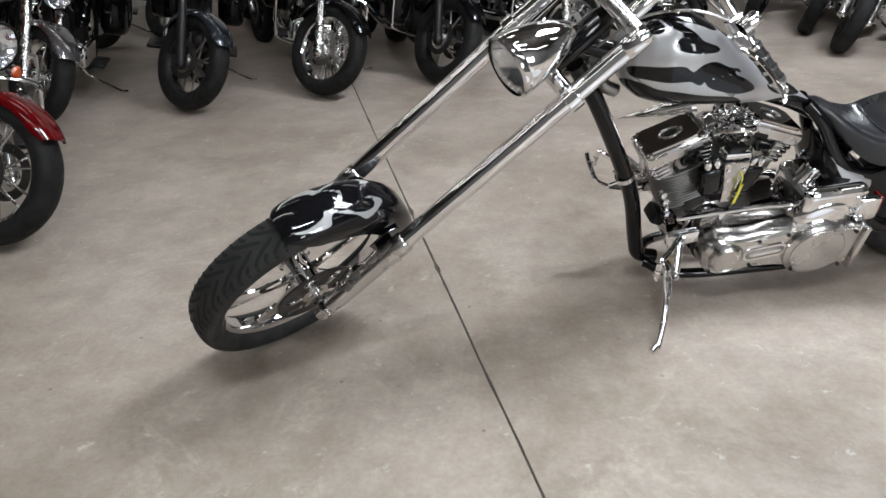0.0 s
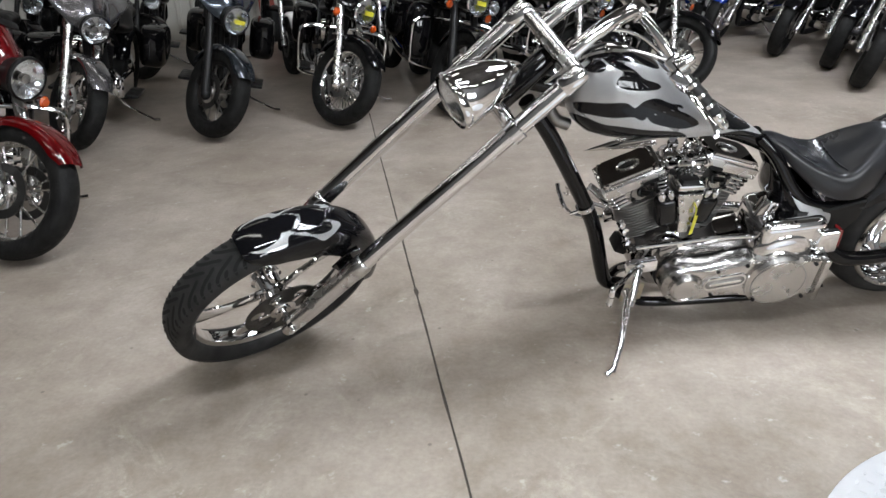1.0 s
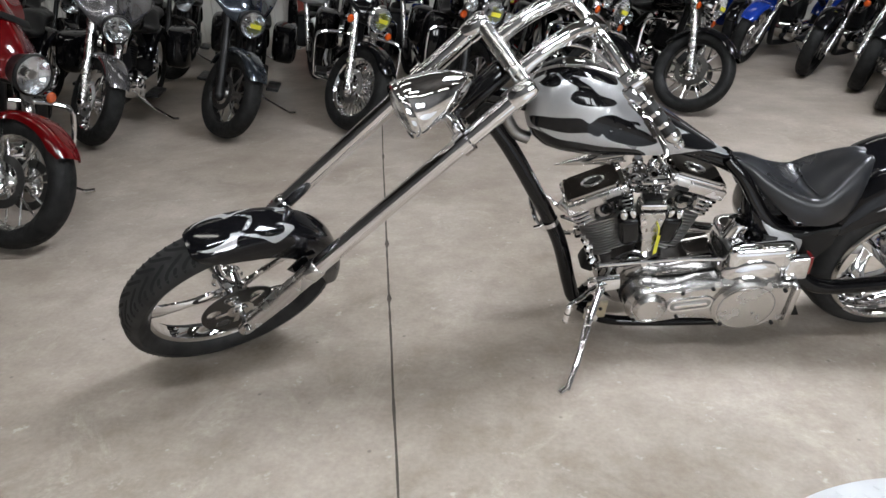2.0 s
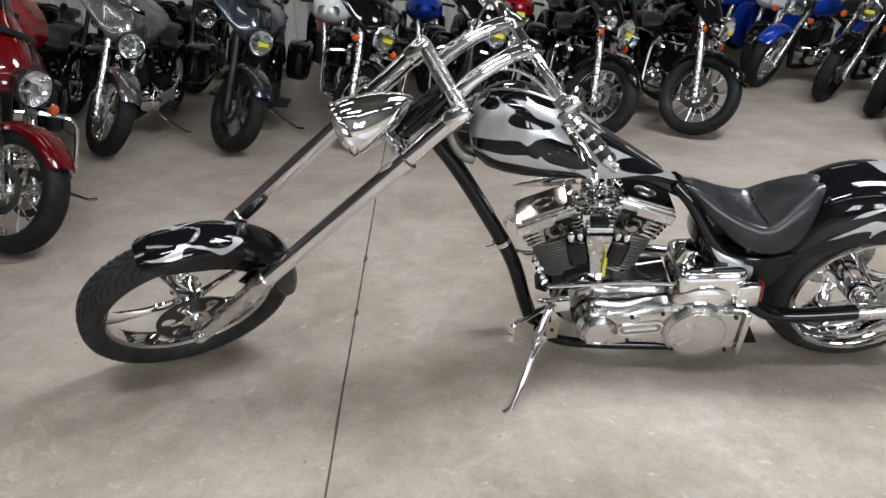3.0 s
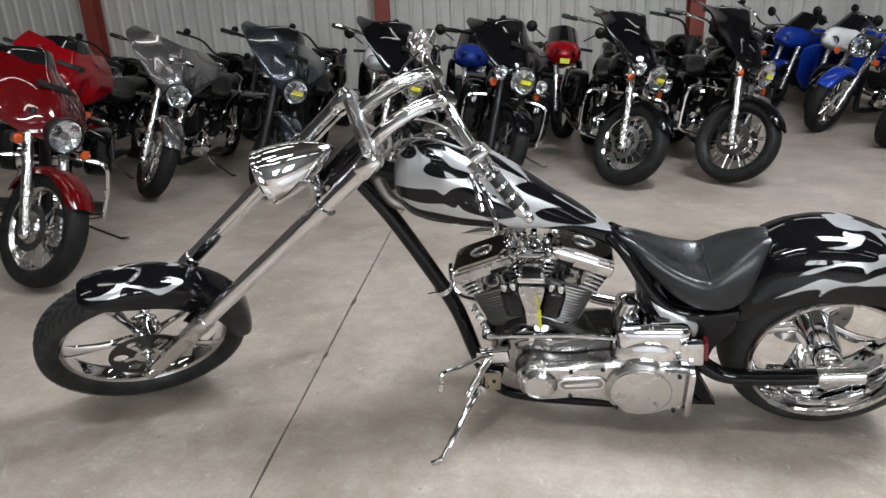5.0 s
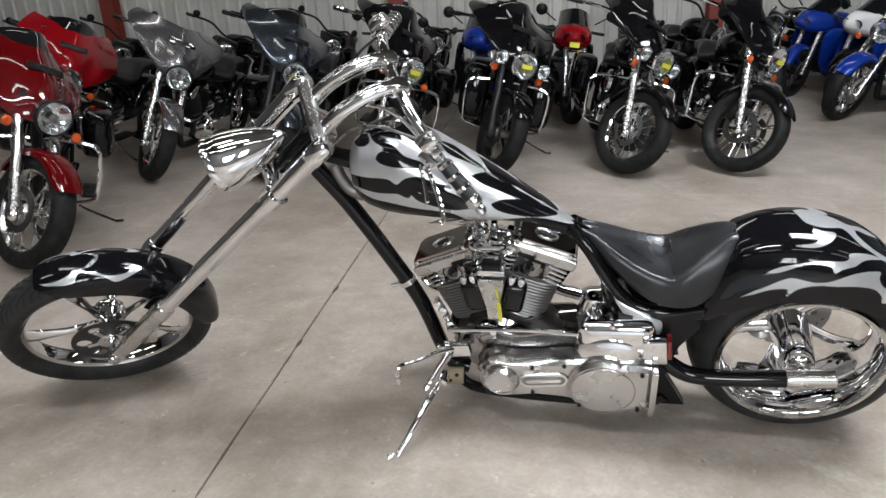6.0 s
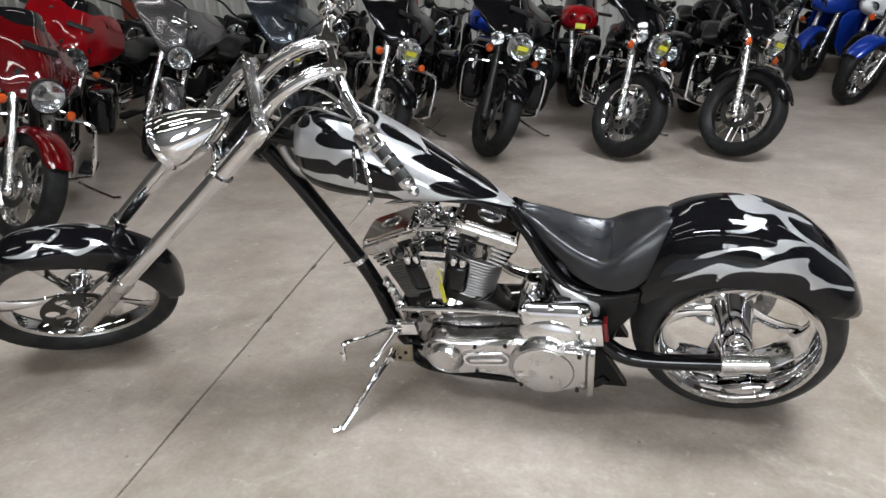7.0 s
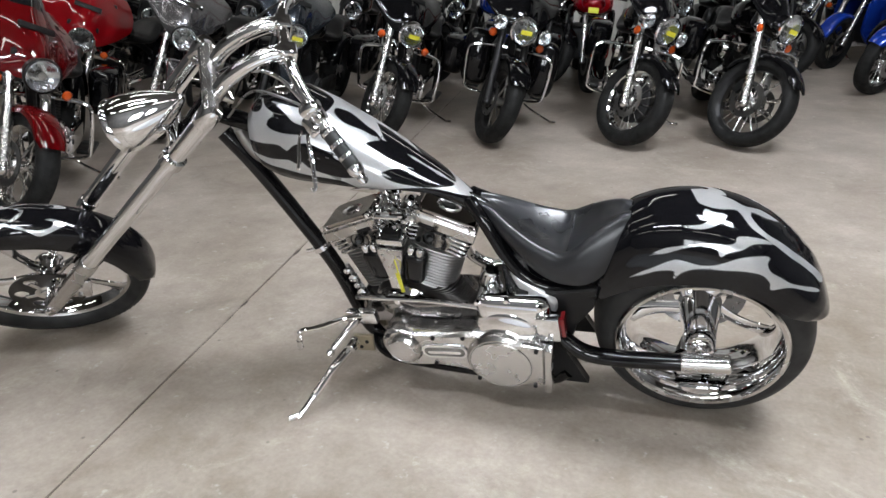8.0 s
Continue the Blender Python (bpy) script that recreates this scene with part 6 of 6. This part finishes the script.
def v_engine(bike, y, z, metal=CHROME, cyl=DARK):
    s = Shape().lathe([(0.0001, 0.13), (0.10, 0.13), (0.125, 0.11), (0.13, 0.0), (0.125, -0.11), (0.10, -0.13), (0.0001, -0.13)], 28, Matrix.Translation((0, y, z)) @ AX)
    part("crankcase", s, metal, bike)
    for sg in (-1, 1):
        m = axis((0, y, z), (0, 0.3827 * sg, 0.9239), (1, 0, 0))
        prof, q = [(0.06, 0.12)], 0.14
        while q < 0.30:
            prof += [(0.07, q), (0.092, q + 0.003), (0.092, q + 0.009), (0.07, q + 0.012)]
            q += 0.019
        part("cylinder", Shape().lathe(prof + [(0.06, 0.31)], 24, m, caps=True), cyl, bike, angle=25)
        part("rocker_cover", Shape().box((0.16, 0.17, 0.07), m @ pose(0, 0, 0.345), 0.02, 3), metal, bike)
    for sg in (-1, 1):
        part("side_cover", Shape().lathe([(0.0001, 0.03), (0.07, 0.028), (0.085, 0.015), (0.09, 0.0)], 24, Matrix.Translation((0.13 * sg, y + 0.03, z - 0.01)) @ Matrix.Rotation(radians(90 * sg), 4, "Y")), metal, bike)
        part("primary_case", Shape().box((0.06, 0.42, 0.16), pose(0.15 * sg, y + 0.22, z - 0.03), 0.03, 3), metal, bike)
    part("air_cleaner", Shape().lathe([(0.0001, 0.045), (0.06, 0.042), (0.085, 0.03), (0.09, 0.0)], 28, Matrix.Translation((-0.13, y, z + 0.26)) @ Matrix.Rotation(radians(-90), 4, "Y")), metal, bike)


def motorcycle(name, m, label, body=BLACK, fairing="batwing", forks=CHROME, rim=CHROME, spokes=10, spoke_mat=CHROME, r_rim=0.235, steer=40, lean=12, lamps=False, tag=True, lower=False,
               bar_mat=CHROME, screen=True, group="touring motorcycles in the row", crash=True, bags=True, signals=True, front_signal=ORANGE_LENS, fender_mat=None, tall=0.0, rest=None, ring=CHROME, rise=0.2):
    bike = thing(name, m @ Matrix.Rotation(radians(lean), 4, "Y"), label, "motorcycle", group)
    S = Matrix.Translation((0, -0.12, 0)) @ Matrix.Rotation(radians(steer), 4, Vector((0, 0.438, 0.899))) @ Matrix.Translation((0, 0.12, 0))
    H = S @ Matrix.Translation((0, 0.06, 0))
    fender_mat = fender_mat or body
    lowers = POLISHED if forks is CHROME else forks
    rest = rest or body
    r_out = 0.325
    c = (0, 0, r_out)
    wheel(bike, "front", c, r_rim, r_out, 0.064, S, rim, spokes, spoke_mat)
    if spokes == 30:
        part("wheel_centre", Shape().lathe([(0.0001, 0.022), (0.13, 0.02), (0.152, 0.008), (0.152, -0.008), (0.13, -0.02), (0.0001, -0.022)], 32, S @ Matrix.Translation(c) @ AX), DARK, bike, "dark cast wheel centre")
    shell_fender(bike, "front_fender", c, 0.30, 0.352, 0.085, 36, 158, S, fender_mat, "painted front fender")
    for sg in (-1, 1):
        leg = part("fork_leg", Shape().tube([S @ Vector((0.105 * sg, -0.02, 0.30)), S @ Vector((0.105 * sg, 0.115, 0.58))], 0.033, 14), lowers, bike)
        part("fork_tube", Shape().tube([S @ Vector((0.105 * sg, 0.115, 0.58)), S @ Vector((0.105 * sg, 0.34, 0.98 + tall))], 0.0295 if fairing else 0.024, 12), lowers if fairing else forks, leg)
        part("fork_end", Shape().ball(0.036, S @ Matrix.Translation((0.105 * sg, -0.025, 0.295)), 12), forks, leg)
        cal = Shape().box((0.035, 0.06, 0.10), S @ pose(0.085 * sg, 0.10, 0.38, 20, 0, 0), 0.012)
        part("brake_caliper", cal, SATIN, bike)
    hz = 0.85 if fairing else 0.86 + tall
    hy = 0.125 if fairing else 0.16
    lampm = H @ Matrix.Translation((0, hy - (0.105 if fairing else 0.085), hz)) @ Matrix.Rotation(radians(90 + 4), 4, "X")
    lamp = round_lamp(bike, "headlight", lampm, 0.097, "round chrome-ringed headlight", ring)
    if tag:
        part("price_tag", Shape().box((0.085, 0.032, 0.002), lampm @ pose(0.012, 0.0, 0.026, 0, 0, 8), 0.0), YELLOW, lamp, "yellow paper tag")
    part("nacelle", Shape().box((0.25, 0.10, 0.18), H @ pose(0, 0.22, 0.86), 0.04, 3), SATIN, bike)
    if fairing == "batwing":
        f = batwing(bike, H, body, "curved handlebar fairing", rise=rise)
        if screen:
            rows = []
            for i in range(17):
                s = -1 + i / 8
                rows.append([(0.24 * s * (1 - 0.12 * v), 0.37 + 0.22 * abs(s) ** 1.5 + 0.07 * v, 1.165 - 0.06 * s * s + (0.10 - 0.06 * s * s) * v) for v in (0.0, 0.35, 0.7, 1.0)])
            rows = [r + [(p[0], p[1] + 0.005, p[2]) for p in r[::-1]] for r in rows]
            part("windscreen", Shape().rings(rows, m=H), SMOKE, bike, "dark smoked windscreen", 60)
        part("vent_rim", Shape().box((0.21, 0.014, 0.042), H @ pose(0, 0.248, 1.08, -42, 0, 0), 0.006), CHROME if screen is False else SATIN, f)
        for k in (-1, 0, 1):
            part("vent_slot", Shape().box((0.058, 0.012, 0.026), H @ pose(0.066 * k, 0.2445, 1.077, -42, 0, 0), 0.004), DARK, f)
        part("inner_dash", Shape().box((0.48, 0.10, 0.14), H @ pose(0, 0.50, 1.04, -20, 0, 0), 0.03), SATIN, bike)
    if signals:
        for sg in (-1, 1):
            signal(bike, H @ Matrix.Translation((0.20 * sg, 0.09, 0.765)) @ Matrix.Rotation(radians(90), 4, "X"), front_signal)
            part("signal_arm", Shape().tube([H @ Vector((0.11 * sg, 0.19, 0.765)), H @ Vector((0.20 * sg, 0.12, 0.765))], 0.010, 8), forks, bike)
    if lamps:
        for sg in (-1, 1):
            round_lamp(bike, "passing_lamp", H @ Matrix.Translation((0.185 * sg, 0.05, 0.85)) @ Matrix.Rotation(radians(94), 4, "X"), 0.05, "small round passing lamp", CHROME, 0.06)
    # bars and mirrors
    zb = (1.02 if fairing else 1.06) + tall
    b = 0.2 if fairing else 0.0
    pts = [(-0.42, 0.62 + b, zb - 0.03), (-0.34, 0.48 + b, zb), (-0.2, 0.36 + b, zb + 0.02), (0, 0.33 + b, zb - 0.06), (0.2, 0.36 + b, zb + 0.02), (0.34, 0.48 + b, zb), (0.42, 0.62 + b, zb - 0.03)]
    bar = part("handlebar", Shape().tube(smooth_path([H @ Vector(p) for p in pts], 5), 0.013, 10), bar_mat, bike)
    for sg in (-1, 1):
        part("grip", Shape().tube([H @ Vector((0.365 * sg, 0.525 + b, zb - 0.01)), H @ Vector((0.43 * sg, 0.64 + b, zb - 0.035))], 0.019, 10), GRIP, bar)
        part("lever", Shape().tube(smooth_path([H @ Vector((0.33 * sg, 0.44 + b, zb)), H @ Vector((0.39 * sg, 0.46 + b, zb)), H @ Vector((0.44 * sg, 0.56 + b, zb - 0.02))], 4), 0.006, 6), bar_mat, bar)
        if fairing:
            continue
        mm = H @ Matrix.Translation((0.37 * sg, 0.46 + b, zb + 0.04))
        mir = part("mirror", Shape().ball(0.032 if fairing else 0.042, mm @ Matrix.Rotation(radians(95), 4, "X"), 14, 0.45), SATIN, bike, "oval rear-view mirror")
        part("mirror_stem", Shape().tube([H @ Vector((0.34 * sg, 0.45 + b, zb)), H @ Vector((0.365 * sg, 0.46 + b, zb + 0.03))], 0.006, 6), bar_mat, mir)
    # body
    part("fuel_tank", lump([(0.42, 0.03, 0.80, 0.90), (0.46, 0.10, 0.76, 0.95), (0.58, 0.155, 0.73, 0.98), (0.75, 0.16, 0.72, 0.95), (0.92, 0.10, 0.72, 0.86), (1.0, 0.05, 0.73, 0.80)]), rest, bike, "painted fuel tank", 60)
    part("seat", lump([(0.88, 0.07, 0.72, 0.80), (0.96, 0.14, 0.68, 0.76), (1.12, 0.18, 0.67, 0.745), (1.24, 0.16, 0.68, 0.82), (1.32, 0.13, 0.72, 0.86), (1.6, 0.12, 0.74, 0.85), (1.66, 0.06, 0.78, 0.83)]), SATIN, bike, "black two-up seat", 60)
    v_engine(bike, 0.70, 0.33, CHROME if forks is CHROME else DARK, DARK)
    part("frame", Shape().tube(smooth_path([(0, 0.36, 0.92), (0, 0.40, 0.60), (0, 0.44, 0.25), (0, 0.55, 0.17), (0, 1.1, 0.17), (0, 1.3, 0.30)], 5), 0.03, 10).tube(smooth_path([(0, 0.36, 0.9), (0, 0.8, 0.76), (0, 1.2, 0.62), (0, 1.6, 0.34)], 5), 0.03, 10), SATIN, bike)
    if crash:
        for sg in (-1, 1):
            pts = [(0.04 * sg, 0.42, 0.66), (0.22 * sg, 0.40, 0.655), (0.315 * sg, 0.39, 0.63), (0.335 * sg, 0.39, 0.55), (0.325 * sg, 0.40, 0.36), (0.29 * sg, 0.41, 0.29), (0.05 * sg, 0.44, 0.25)]
            part("crash_bar", Shape().tube(smooth_path(pts, 6), 0.013, 10), CHROME, bike, "chrome engine guard")
    if lower:
        for sg in (-1, 1):
            o = lump([(0.40, 0.07, 0.42, 0.72), (0.43, 0.11, 0.32, 0.76), (0.50, 0.12, 0.30, 0.76), (0.56, 0.07, 0.36, 0.70)], 20, 0.6)
            o.v = [Vector((p.x + 0.27 * sg, p.y, p.z)) for p in o.v]
            part("lower_fairing", o, rest, bike, "leg-shield lower fairing", 60)
    for sg in (-1, 1):
        part("floorboard", Shape().box((0.10, 0.30, 0.025), pose(0.27 * sg, 0.68, 0.29), 0.008), SATIN, bike)
        if bags:
            o = lump([(1.32, 0.05, 0.42, 0.66), (1.36, 0.10, 0.36, 0.70), (1.55, 0.115, 0.34, 0.71), (1.85, 0.105, 0.38, 0.69), (1.95, 0.05, 0.46, 0.62)], 24, 0.45)
            o.v = [Vector((p.x + 0.27 * sg, p.y, p.z)) for p in o.v]
            part("saddlebag", o, rest, bike, "hard painted saddlebag", 50)
        if sg > 0:
            continue
        part("exhaust", Shape().tube(smooth_path([(0.18 * sg, 0.9, 0.25), (0.22 * sg, 1.2, 0.22), (0.24 * sg, 1.6, 0.24), (0.24 * sg, 1.95, 0.27)], 4), 0.042, 12), CHROME, bike)
    wheel(bike, "rear", (0, 1.625, 0.325), 0.215, 0.325, 0.085, Matrix.Identity(4), rim, 8, spoke_mat, False)
    shell_fender(bike, "rear_fender", (0, 1.625, 0.325), 0.29, 0.36, 0.105, 15, 170, Matrix.Identity(4), rest)
    # stand, on the rider's left, reaching the floor
    R = Matrix.Rotation(radians(lean), 4, "Y").inverted()
    foot = R @ Vector((0.44, 0.62, 0.012))
    st = part("side_stand", Shape().tube(smooth_path([(0.12, 0.78, 0.22), (0.22, 0.72, 0.16), foot], 5), 0.011, 8), CHROME, bike, "side stand down on the floor")
    part("stand_foot", Shape().tube([foot, foot + Vector((0.05, -0.02, 0.012))], 0.012, 8), CHROME, st)
    return bike


def sport_bike(name, m, label, main, second, tag=False, cowl=None, lean=8, group="sport motorcycles behind the row"):
    bike = thing(name, m @ Matrix.Rotation(radians(lean), 4, "Y"), label, "motorcycle", group)
    S = Matrix.Translation((0, 0.36, 0)) @ Matrix.Rotation(radians(14), 4, "Z") @ Matrix.Translation((0, -0.36, 0))
    I4 = Matrix.Identity(4)
    wheel(bike, "front", (0, 0, 0.30), 0.215, 0.30, 0.06, S, cowl or SATIN, 5, SATIN)
    wheel(bike, "rear", (0, 1.40, 0.31), 0.215, 0.31, 0.09, I4, SATIN, 5, SATIN)
    shell_fender(bike, "front_fender", (0, 0, 0.30), 0.28, 0.325, 0.075, 20, 130, S, cowl and BLACK or main)
    for sg in (-1, 1):
        part("fork_leg", Shape().tube([S @ Vector((0.10 * sg, -0.01, 0.29)), S @ Vector((0.10 * sg, 0.25, 0.88))], 0.027, 12), STEEL, bike)
    nose = part("nose_fairing", lump([(-0.02, 0.03, 0.84, 0.88), (0.03, 0.10, 0.78, 0.93), (0.12, 0.16, 0.74, 0.98), (0.26, 0.205, 0.72, 1.02), (0.42, 0.18, 0.74, 0.98)], 28, 0.85, 0.4), cowl or main, bike, "pointed painted nose fairing", 50)
    for sg in (-1, 1):
        lm = Matrix.Translation((0.062 * sg, 0.03, 0.86)) @ Matrix.Rotation(radians(8 * sg), 4, "Z") @ Matrix.Rotation(radians(100), 4, "X")
        round_lamp(bike, "headlight", lm, 0.048, "slanted clear headlight", SATIN, 0.05)
        o = lump([(0.22, 0.02, 0.42, 0.74), (0.32, 0.045, 0.28, 0.82), (0.55, 0.05, 0.20, 0.78), (0.85, 0.045, 0.22, 0.60), (1.0, 0.02, 0.30, 0.46)], 20, 0.6)
        o.v = [Vector((p.x + 0.21 * sg, p.y, p.z)) for p in o.v]
        part("side_fairing", o, second, bike, "painted side fairing", 50)
        part("mirror", Shape().ball(0.06, Matrix.Translation((0.36 * sg, 0.22, 1.10)) @ Matrix.Rotation(radians(95), 4, "X"), 14, 0.5), SATIN, bike)
        part("mirror_stem", Shape().tube([(0.2 * sg, 0.22, 1.0), (0.34 * sg, 0.24, 1.09)], 0.008, 6), SATIN, bike)
        part("clip_on_bar", Shape().tube([(0.12 * sg, 0.38, 0.92), (0.34 * sg, 0.46, 0.90)], 0.016, 8), GRIP, bike)
    if tag:
        part("price_tag", Shape().box((0.10, 0.002, 0.05), pose(0.01, -0.012, 0.80, -10, 0, 6), 0.0), YELLOW, nose, "yellow paper tag")
    rows = []
    for i in range(13):
        s = -1 + i / 6
        rows.append([(0.17 * s * (1 - 0.1 * v), 0.12 + 0.16 * s * s + 0.22 * v, 1.0 + 0.14 * v - 0.05 * s * s) for v in (0, 0.5, 1)])
    rows = [r + [(p[0], p[1] + 0.004, p[2] - 0.003) for p in r[::-1]] for r in rows]
    part("windscreen", Shape().rings(rows), SMOKE, bike, "dark tinted screen", 60)
    part("fuel_tank", lump([(0.42, 0.05, 0.72, 0.86), (0.5, 0.15, 0.68, 0.95), (0.68, 0.165, 0.66, 0.95), (0.86, 0.11, 0.66, 0.82), (0.94, 0.06, 0.68, 0.76)]), main, bike, "painted fuel tank", 60)
    part("seat", lump([(0.88, 0.08, 0.68, 0.76), (1.0, 0.13, 0.70, 0.78), (1.18, 0.12, 0.74, 0.83), (1.25, 0.05, 0.78, 0.83)]), LEATHER, bike)
    part("tail", lump([(1.10, 0.05, 0.72, 0.80), (1.2, 0.13, 0.72, 0.88), (1.45, 0.11, 0.78, 0.93), (1.66, 0.04, 0.88, 0.94)]), second, bike, "upswept tail fairing", 50)
    part("engine", Shape().box((0.34, 0.48, 0.34), pose(0, 0.66, 0.42), 0.05, 3), DARK, bike)
    part("exhaust", Shape().tube(smooth_path([(-0.14, 0.6, 0.24), (-0.17, 1.0, 0.26), (-0.2, 1.45, 0.42)], 5), 0.05, 12), STEEL, bike)
    foot = Matrix.Rotation(radians(lean), 4, "Y").inverted() @ Vector((0.33, 0.85, 0.012))
    part("side_stand", Shape().tube([(0.1, 0.8, 0.26), foot], 0.011, 8), SATIN, bike)
    return bike


def build_row():
    """The front row, parked side by side and parallel, and the red bike ahead of it."""
    T = "touring_motorcycle"
    motorcycle(T, room_pose(-1.10, 3.22, 0.01, 28), "dark candy-red touring motorcycle with chrome guards, nose towards the aisle", PAINT_RED, spokes=14, spoke_mat=POLISHED, rim=POLISHED, tag=False, steer=38, r_rim=0.245, rest=BLACK, ring=SATIN, rise=0.06)
    motorcycle(T, room_pose(-2.25, 5.10, 0.01), "scarlet touring motorcycle with a tall fairing", PAINT_SCARLET, spokes=10, tag=False, rest=BLACK, fender_mat=BLACK, rise=0.06)
    motorcycle(T, room_pose(-1.31, 5.10, 0.01), "charcoal-grey touring motorcycle with chrome fork", PAINT_GREY, spokes=12, tag=False, screen=False, crash=False, rest=BLACK, signals=False, ring=SATIN)
    motorcycle(T, room_pose(-0.36, 5.10, 0.01), "slate-blue touring motorcycle with black fork", PAINT_SLATE, forks=SATIN, rim=SATIN, spokes=14, spoke_mat=CAST, crash=False, bar_mat=SATIN, rest=BLACK, signals=False, ring=SATIN)
    motorcycle(T, room_pose(0.57, 5.12, 0.01), "black touring motorcycle with many bright thin spokes", BLACK, spokes=36)
    motorcycle(T, room_pose(1.46, 5.13, 0.01), "all-black touring motorcycle with leg shields", BLACK, forks=SATIN, rim=SATIN, spokes=7, spoke_mat=CAST, lamps=True, lower=True, bar_mat=SATIN, steer=26)
    motorcycle(T, room_pose(2.44, 5.12, 0.01), "black touring motorcycle with passing lamps and chrome guard", BLACK, spokes=30, spoke_mat=STEEL, lamps=True)
    motorcycle(T, room_pose(3.25, 5.14, 0.01), "black touring motorcycle with large spoked chrome wheel", BLACK, rim=SATIN, spokes=20, spoke_mat=POLISHED, r_rim=0.255, steer=42)


def build_back():
    """Second row behind it, and the row along the right."""
    C = "cruiser_motorcycle"
    G = "cruisers along the side"
    B2 = "motorcycles in the second row"
    for k, (x, n) in enumerate(((4.84, 7.1), (5.1, 6.3), (5.15, 5.6), (4.85, 4.85))):
        motorcycle(C, room_pose(x, n, 0, -62 + 4 * k), "blue cruiser with chrome lamp and spoked wheel" if k == 0 else "black cruiser standing in the side row", PAINT_BLUE if k == 0 else BLACK, fairing="", spokes=32 if k == 0 else 10, bags=False, crash=False, tag=(k == 1), signals=True, group=G, r_rim=0.245, rim=CHROME if k == 0 else SATIN, spoke_mat=CHROME if k == 0 else CAST, steer=10)
    sport_bike("sport_motorcycle", room_pose(2.12, 7.2, 0), "red sport motorcycle with a yellow tag", PAINT_SCARLET, BLACK, True)
    sport_bike("sport_motorcycle", room_pose(1.15, 7.3, 0), "blue sport motorcycle with a black tail", PAINT_BLUE, BLACK)
    sport_bike("sport_motorcycle", room_pose(0.15, 7.35, 0), "white sport motorcycle with black lower panels", PAINT_WHITE, BLACK)
    sport_bike("sport_motorcycle", room_pose(4.85, 8.7, 0, -62), "blue sport motorcycle facing the aisle", PAINT_BLUE, PAINT_BLUE)
    sport_bike("sport_motorcycle", room_pose(5.1, 8.0, 0, -60), "blue sport motorcycle with a white nose", PAINT_BLUE, PAINT_BLUE, cowl=PAINT_WHITE)
    first = motorcycle(C, room_pose(-6.9, 7.8, 0), "black cruiser parked in the second row", BLACK, fairing="", spokes=10, spoke_mat=CAST, rim=SATIN, forks=SATIN, bags=False, crash=False, tag=False, signals=False, group=B2, tall=-0.05, bar_mat=SATIN)
    second = [(-6.2 + 0.61 * k, 7.72 + 0.14 * math.sin(2.3 * k), 5 * math.sin(1.7 * k)) for k in range(18) if min(abs(-6.2 + 0.61 * k - x) for x in (0.15, 1.15, 2.12)) > 0.28]
    for x, n, t in second:
        copy_thing(first, room_pose(x, n, 0, t) @ Matrix.Rotation(radians(12), 4, "Y"))
    side = motorcycle(C, room_pose(6.95, 8.2, 0, -60), "black cruiser parked against the far wall", BLACK, fairing="", spokes=10, spoke_mat=CAST, rim=SATIN, bags=False, crash=False, tag=False, signals=True, group=G)
    for x, n, t in ((7.2, 7.4, -58), (7.3, 6.65, -57), (7.35, 5.9, -55), (7.0, 5.0, -56), (5.0, 4.1, -52), (4.55, 9.3, -62)):
        copy_thing(side, room_pose(x, n, 0, t) @ Matrix.Rotation(radians(12), 4, "Y"))


def build_turntable():
    """A low round display turntable on the floor, topped with white tread plate."""
    tt = thing("display_turntable", Matrix.Translation((1.763, 0.981, 0)), "low round turntable with white tread-plate top on the floor", "turntable")
    disc = part("turntable_plate", Shape().lathe([(0.0001, 0.020), (0.694, 0.020), (0.70, 0.016), (0.70, 0.004), (0.69, 0.0), (0.0001, 0.0)], 128), WHITE_PLATE, tt, "white painted round plate")
    s = Shape()
    for i in range(-19, 20):
        for j in range(-19, 20):
            x, y = i * 0.035, j * 0.035
            if x * x + y * y < 0.455:
                a = 45 if (i + j) % 2 else -45
                s.plate([(-0.011, 0), (-0.004, -0.0035), (0.004, -0.0035), (0.011, 0), (0.004, 0.0035), (-0.004, 0.0035)], 0.0016, pose(x, y, 0.0198, 0, 0, a), 0.0012)
    tagged(part("tread_pattern", s, WHITE_PLATE, tt), kind="stuff")


WHITE_PLATE = noisy(mottled(material("white_tread_plate", (0.8, 0.8, 0.82), 0.35), 6.0, (0.52, 0.53, 0.55), (0.62, 0.63, 0.645)), 9.0, 0.25, 0.45)
build_turntable()
build_row()
build_back()
